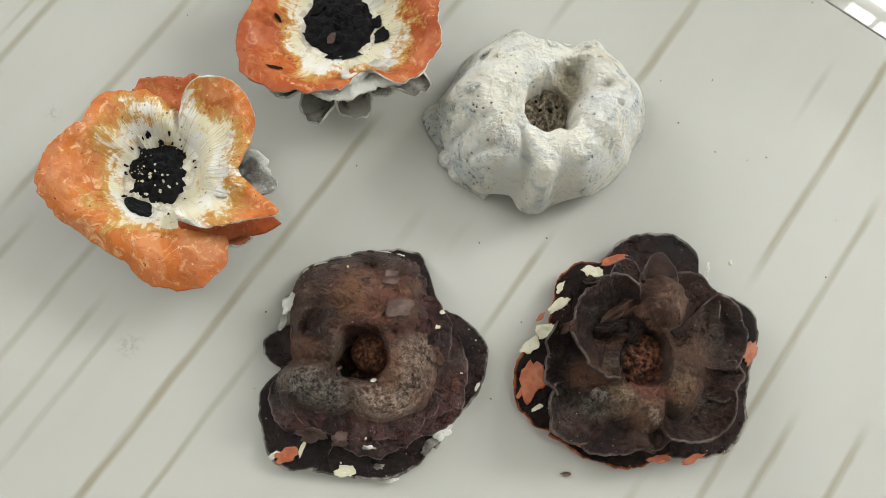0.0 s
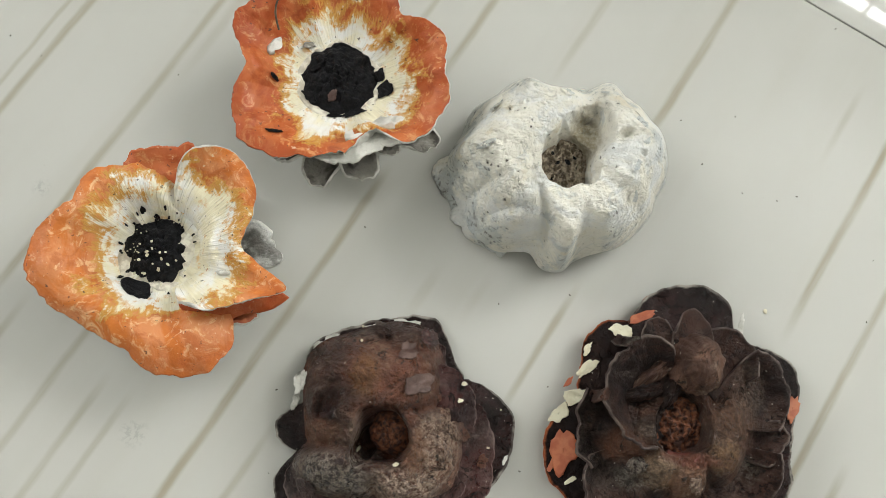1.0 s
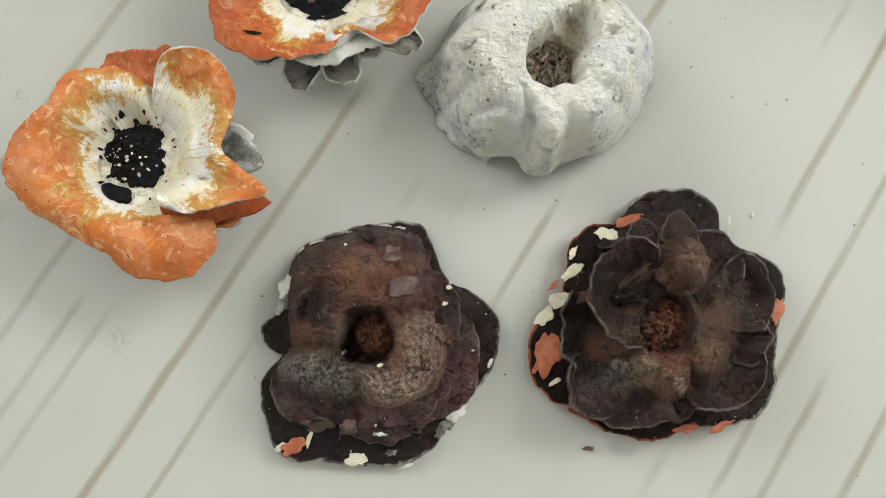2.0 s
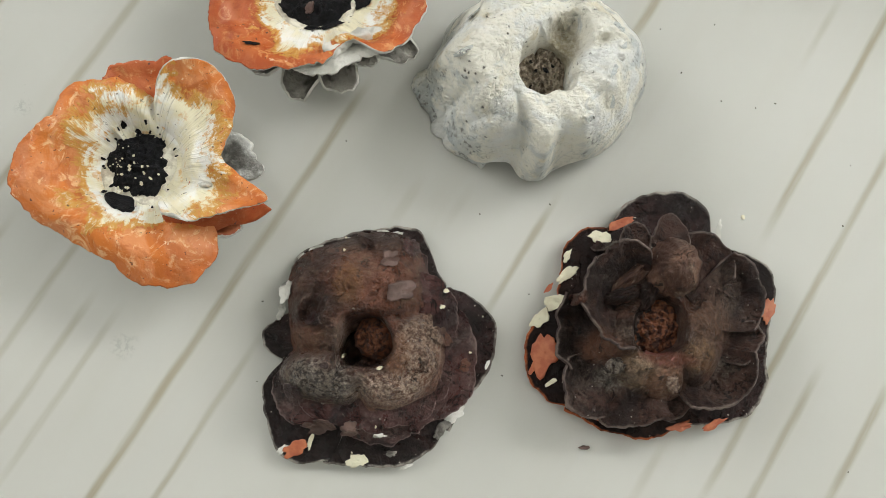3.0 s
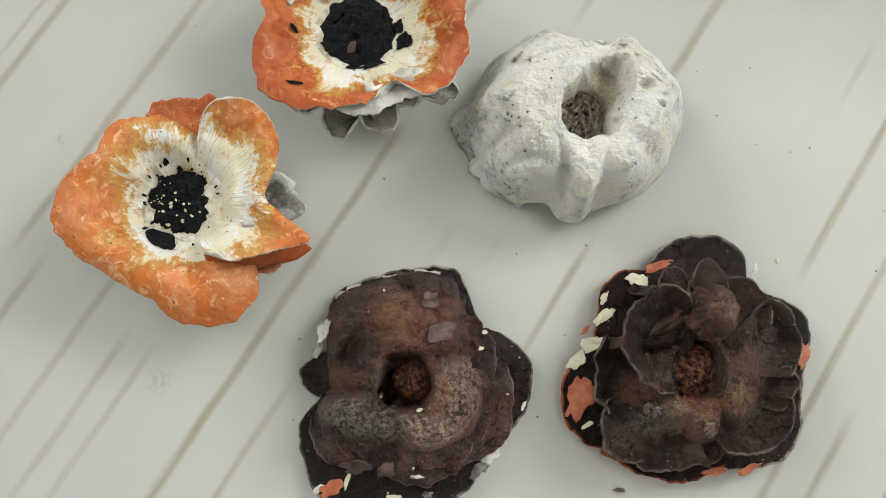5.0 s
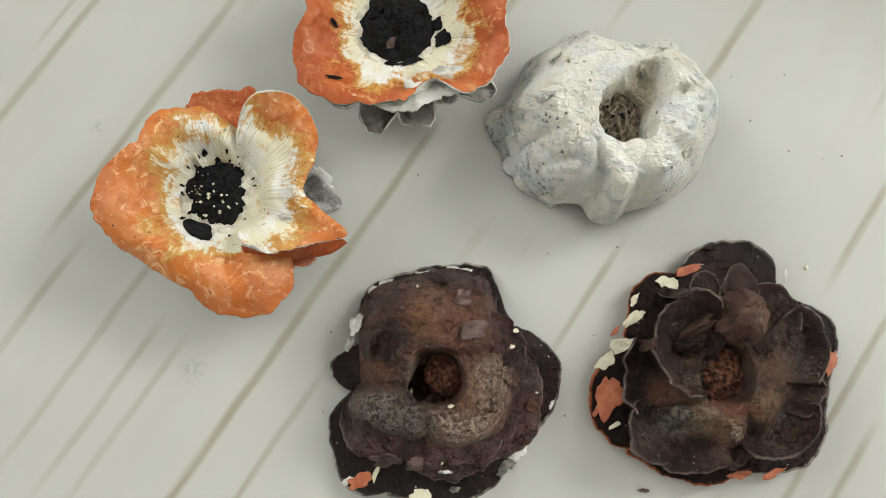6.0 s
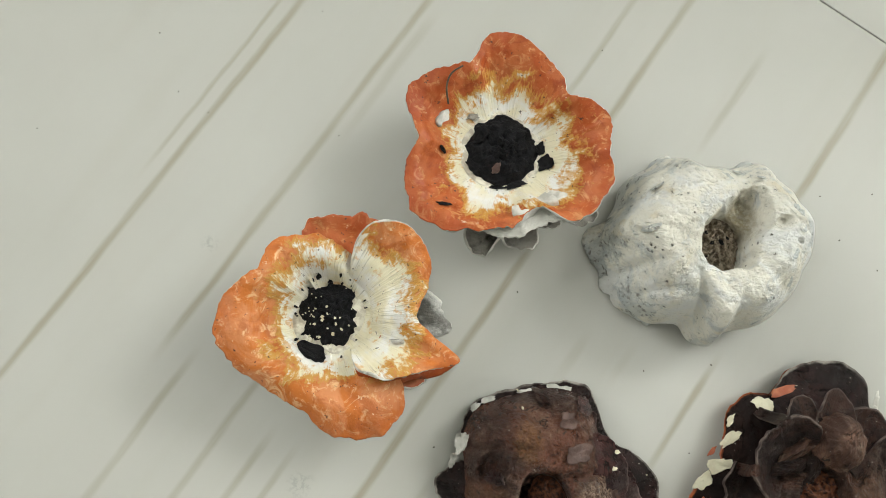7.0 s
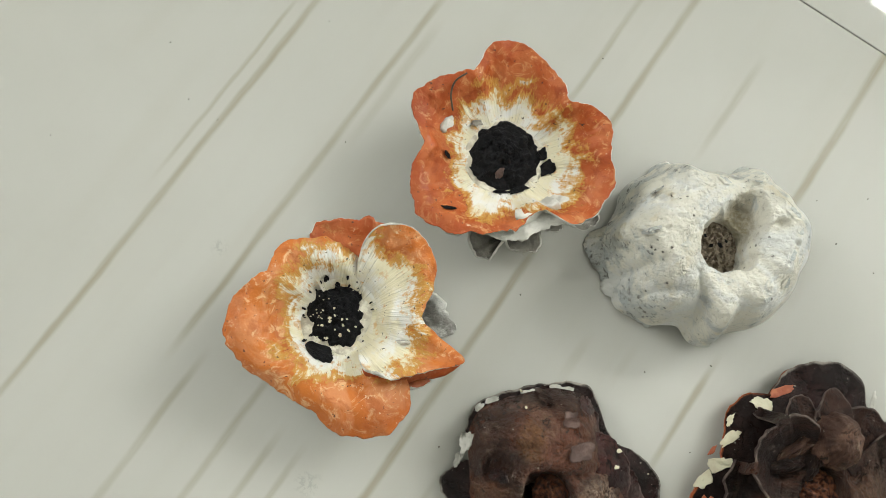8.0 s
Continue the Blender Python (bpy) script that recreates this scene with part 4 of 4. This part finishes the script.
def dark_pod():
    root = thing("brown_pod", (0.116, 0.077, 0), "dark dried pod with curled petals and paint scraps, face down", "dried pod", GROUP)
    dark, black, rind = [M_TINTED, M_CHIP], [M_DARK, M_TINTED], [M_BROWN, M_EDGE]
    for k, (a, b, rr) in enumerate(((56, 122, (54, 66, 70, 69, 66, 60, 53)), (114, 172, (53, 57, 57, 54, 49, 46)), (163, 236, (45, 52, 58, 61, 62, 60, 54)),
                                    (226, 304, (57, 53, 52, 52, 51, 48, 47)), (292, 358, (46, 50, 55, 60, 62, 61, 57)), (350, 420, (57, 57, 60, 65, 66, 61, 54)))):
        part("petal", petal(a, b, rr, [16, 15, 13, 11, 9.5], .02, (0, 1.5), seed=50 + k, rough=.0014, jag=.0013, thick=.0020), dark if 0 < k < 4 else black, root, "near-black outer petal with an orange back" if 0 < k < 4 else "near-black glossy outer petal")
    for k, (a, b, rr, hs, lift) in enumerate(((166, 214, (45, 46, 47, 47, 45), [24, 22, 17, 15.5, 18, 23], (1, 2)), (206, 246, (44, 50, 53, 53, 49), [24, 22, 17, 15.5, 17, 22], (2, 2)), (238, 286, (48, 50, 48, 45, 43, 41), [24, 22, 17, 15, 16, 20], (3, 1)),
                                              (276, 310, (40, 43, 42, 40, 37), [24, 21, 16, 15, 17], (1, 1)), (298, 354, (38, 43, 48, 50, 49, 45), [25, 23, 18, 16, 18.5, 24], (2, 3)), (344, 372, (43, 47, 48, 48, 46), [25, 22, 18, 18, 23], (2, 2)), (366, 412, (45, 50, 54, 55, 55, 50), [25, 24, 20, 19, 23.5], (2, 3)),
                                              (40, 82, (44, 50, 51, 50, 46), [25, 23, 20, 20, 24.5], (2, 2)), (74, 102, (38, 49, 55, 50, 40), [25, 27, 27, 26, 27], (1, 2)), (98, 126, (38, 48, 50, 46, 38), [25, 26, 25, 25, 26], (2, 3)))):
        part("inner_petal", petal(a, b, rr, hs, .020, lift, seed=60 + k, rough=.0032, jag=.0013, thick=.0013, rows=44, cols=64, bow=.03), rind, root, "curled inner petal, dusty brown with a pale edge")
    hood = part("hood", petal(106, 226, (34, 42, 43, 42, 40, 37, 33, 28, 22, 17), [19, 19, 20, 24, 31, 36], .008, (1, -3), seed=70, rough=.0032, jag=.0018, thick=.0014, rows=48, cols=90, bow=.04), [M_BROWN, M_EDGE], root, "cupped inner petal with a raised pale rim")
    hood.location = (0, 0, 0.001)
    for x, y, z, turn, sx, sy, n in ((-.0125, .0245, .0245, 50, 1.0, .34, 3.0), (-.0170, .0130, .0240, 25, .75, .30, 8.0), (-.0060, .0150, .0240, 75, .6, .35, 13.0)):
        f = part("inner_fold", heart(.0135, .0052, n, .0026, 30, 60, .25, 120), [M_BROWN if n > 4 else M_KNOB, M_EDGE], root, "crumpled fold inside the hood")
        f.location, f.rotation_euler, f.scale = (x, y, z), (0, 0, radians(turn)), (sx, sy, 1)
    k = part("knob", heart(.0118, .0145, 71.0, .0026, 44, 96, .16, 130), [M_KNOB, M_EDGE], root, "rounded wrinkled knob")
    k.location, k.scale = (0.0040, 0.0285, 0.0255), (1.1, 1.2, 1)
    reach = [38, 38, 38, 36, 34, 34, 34, 32, 30, 30, 32, 34, 35, 36, 36, 36, 36, 36, 36, 36, 36, 38, 38, 38]
    prof = [28, 29.5, 30, 30, 29.5, 28.5, 27, 24.5, 21.5, 18, 14.5, 11]
    lumps = [(-9, -20, 7, 7, 0, 4), (6, -24, 8, 8, 0, 4), (25, 6, 9, 13, 10, 5), (24, -12, 8, 8, 0, 4), (30, 22, 8, 10, 0, 4), (-22, -13, 10, 6, 30, 3),
             (16, -22, 1.8, 10, 28, -5), (-19, -18, 10, 1.3, 25, -3), (-2, -28, 1.6, 8, 0, -2.5), (-18, 8, 14, 12, 0, -6), (17, 17, 6, 8, -30, -5), (30, -2, 8, 1.6, 10, -2)]
    part("body", dome(reach, prof, 2, (), .0018, 57.0, 110, 260, .6, [(.0005, .001, .0112, .0132, radians(82), .018, .16)], .0008, lumps), [M_CORE, M_EDGE], root)
    part("lip", petal(244, 304, (15.5, 17, 17.5, 17, 15), [24, 27.5, 29.5, 30], .0118, (0, 0), thick=.001, seed=76, rough=.0008, jag=.0008, rows=12, cols=30), [M_PINK, M_PINK], root, "reddish lip of the hollow")
    h = part("pith", heart(.0125, .0026, 55.0, .0030, 40, 100, .1, 360), M_PIT, root, "rusty granular pith in the hollow")
    h.location = (0.0005, 0.001, 0.0180)
    cloud, outer = tops(root), tops(root, "petal")
    for k, (x, y, s, asp, rz, mat) in enumerate(((-.0315, .0445, .0056, .6, -.1, M_CREAM), (-.0465, .0215, .0062, .4, .9, M_CREAM), (-.050, .0075, .0072, .45, .5, M_CREAM), (-.0575, -.0025, .0052, .65, .9, M_CREAM), (-.0530, -.0200, .0090, .62, 1.4, M_CHIP),
                                  (-.021, .0535, .0065, .35, .5, M_CHIP), (.0605, .019, .0068, .45, 1.4, M_CHIP), (.0315, .056, .0062, .22, 1.45, M_UNDER), (-.008, -.0485, .005, .4, 0, M_UNDER), (-.024, -.0455, .008, .35, -.4, M_CHIP), (-.0475, -.034, .003, .4, .7, M_CREAM), (.038, -.043, .006, .3, .6, M_CHIP), (-.047, .032, .0035, .4, 1.3, M_CREAM), (-.058, -.028, .003, .4, 1.3, M_CHIP), (.020, -.047, .006, .3, .2, M_CHIP), (-.0545, .014, .003, .4, 1.0, M_CHIP))):
        scrap(root, outer, "paint_scrap", x * .92, y * .92, s, asp, rz, k * 2.3 + 1, mat, "scrap of old paint on the outer petals")
    rng = random.Random(6)
    for k in range(7):
        a, r = rng.uniform(0, 6.28), rng.uniform(.020, .046)
        scrap(root, cloud, "rind_flake", r * math.cos(a), r * math.sin(a), rng.uniform(.002, .005), rng.uniform(.4, .9), rng.uniform(0, 3), k + 9.7, (M_BROWN, M_RIND)[k % 2], "lifted flake of brown rind", rng.uniform(.0004, .0007))
    return root


orange_flower()
red_flower()
white_pod()
brown_pod()
dark_pod()


# ---------------------------------------------------------------- crumbs on the floor
def crumb(x, y, size, seed, material=M_CRUMB, label="tiny dark crumb on the tiles", aspect=.6):
    bm = chip(size, aspect, seed, size * .5)
    ob = part("crumb", bm, material)
    ob.location, ob.rotation_euler = (x, y, size * .5 + .0002), (0, 0, seed)
    return tagged(ob, label, "crumb", "crumbs on the floor")


for i, (x, y) in enumerate(((.109, .234), (.137, .241), (.063, .133), (.058, .087), (-.238, .219), (-.304, .184), (-.02, .291), (.122, .212), (.162, .199), (.172, .203), (.213, .176),
                            (.029, .123), (.050, .046), (.221, .024), (-.042, .150), (-.065, .027), (.187, .301), (.211, .144), (-.174, .280), (-.256, .249), (-.150, .213), (.144, .200), (-.069, .065), (-.220, .211))):
    crumb(x, y, .0003 + .0002 * ((i * 7) % 5) / 5, i + .3)
crumb(.160, .141, .0012, 5.1, M_CREAM, "tiny pale paint crumb on the tiles")
crumb(.093, .018, .0028, 3.3, M_SKIN, "small curled pinkish paint shaving on the tiles", .3)


# ---------------------------------------------------------------- floor tiles
def floor_tiles():
    g = 0.0004
    h = TILE / 2 - g
    bm = box(bmesh.new(), (-h, -h, -FLOOR_T), (h, h, 0), 0.0003)
    me = bpy.data.meshes.new("tile")
    bm.to_mesh(me)
    bm.free()
    me.materials.append(M_TILE)
    for i in range(-3, 3):
        for j in range(-3, 4):
            u, v = TILE_U + TILE * i, TILE_V + TILE * j
            if ROOM_U0 - 0.01 < u - TILE / 2 + .01 and u + TILE / 2 < ROOM_U1 + .02 and v - TILE / 2 > ROOM_V0 - 0.01 and v + TILE / 2 < ROOM_V1 + 0.45:
                ob = new("tile", me)
                ob.parent = floor
                ob.location = (-u, v, 0)


floor_tiles()
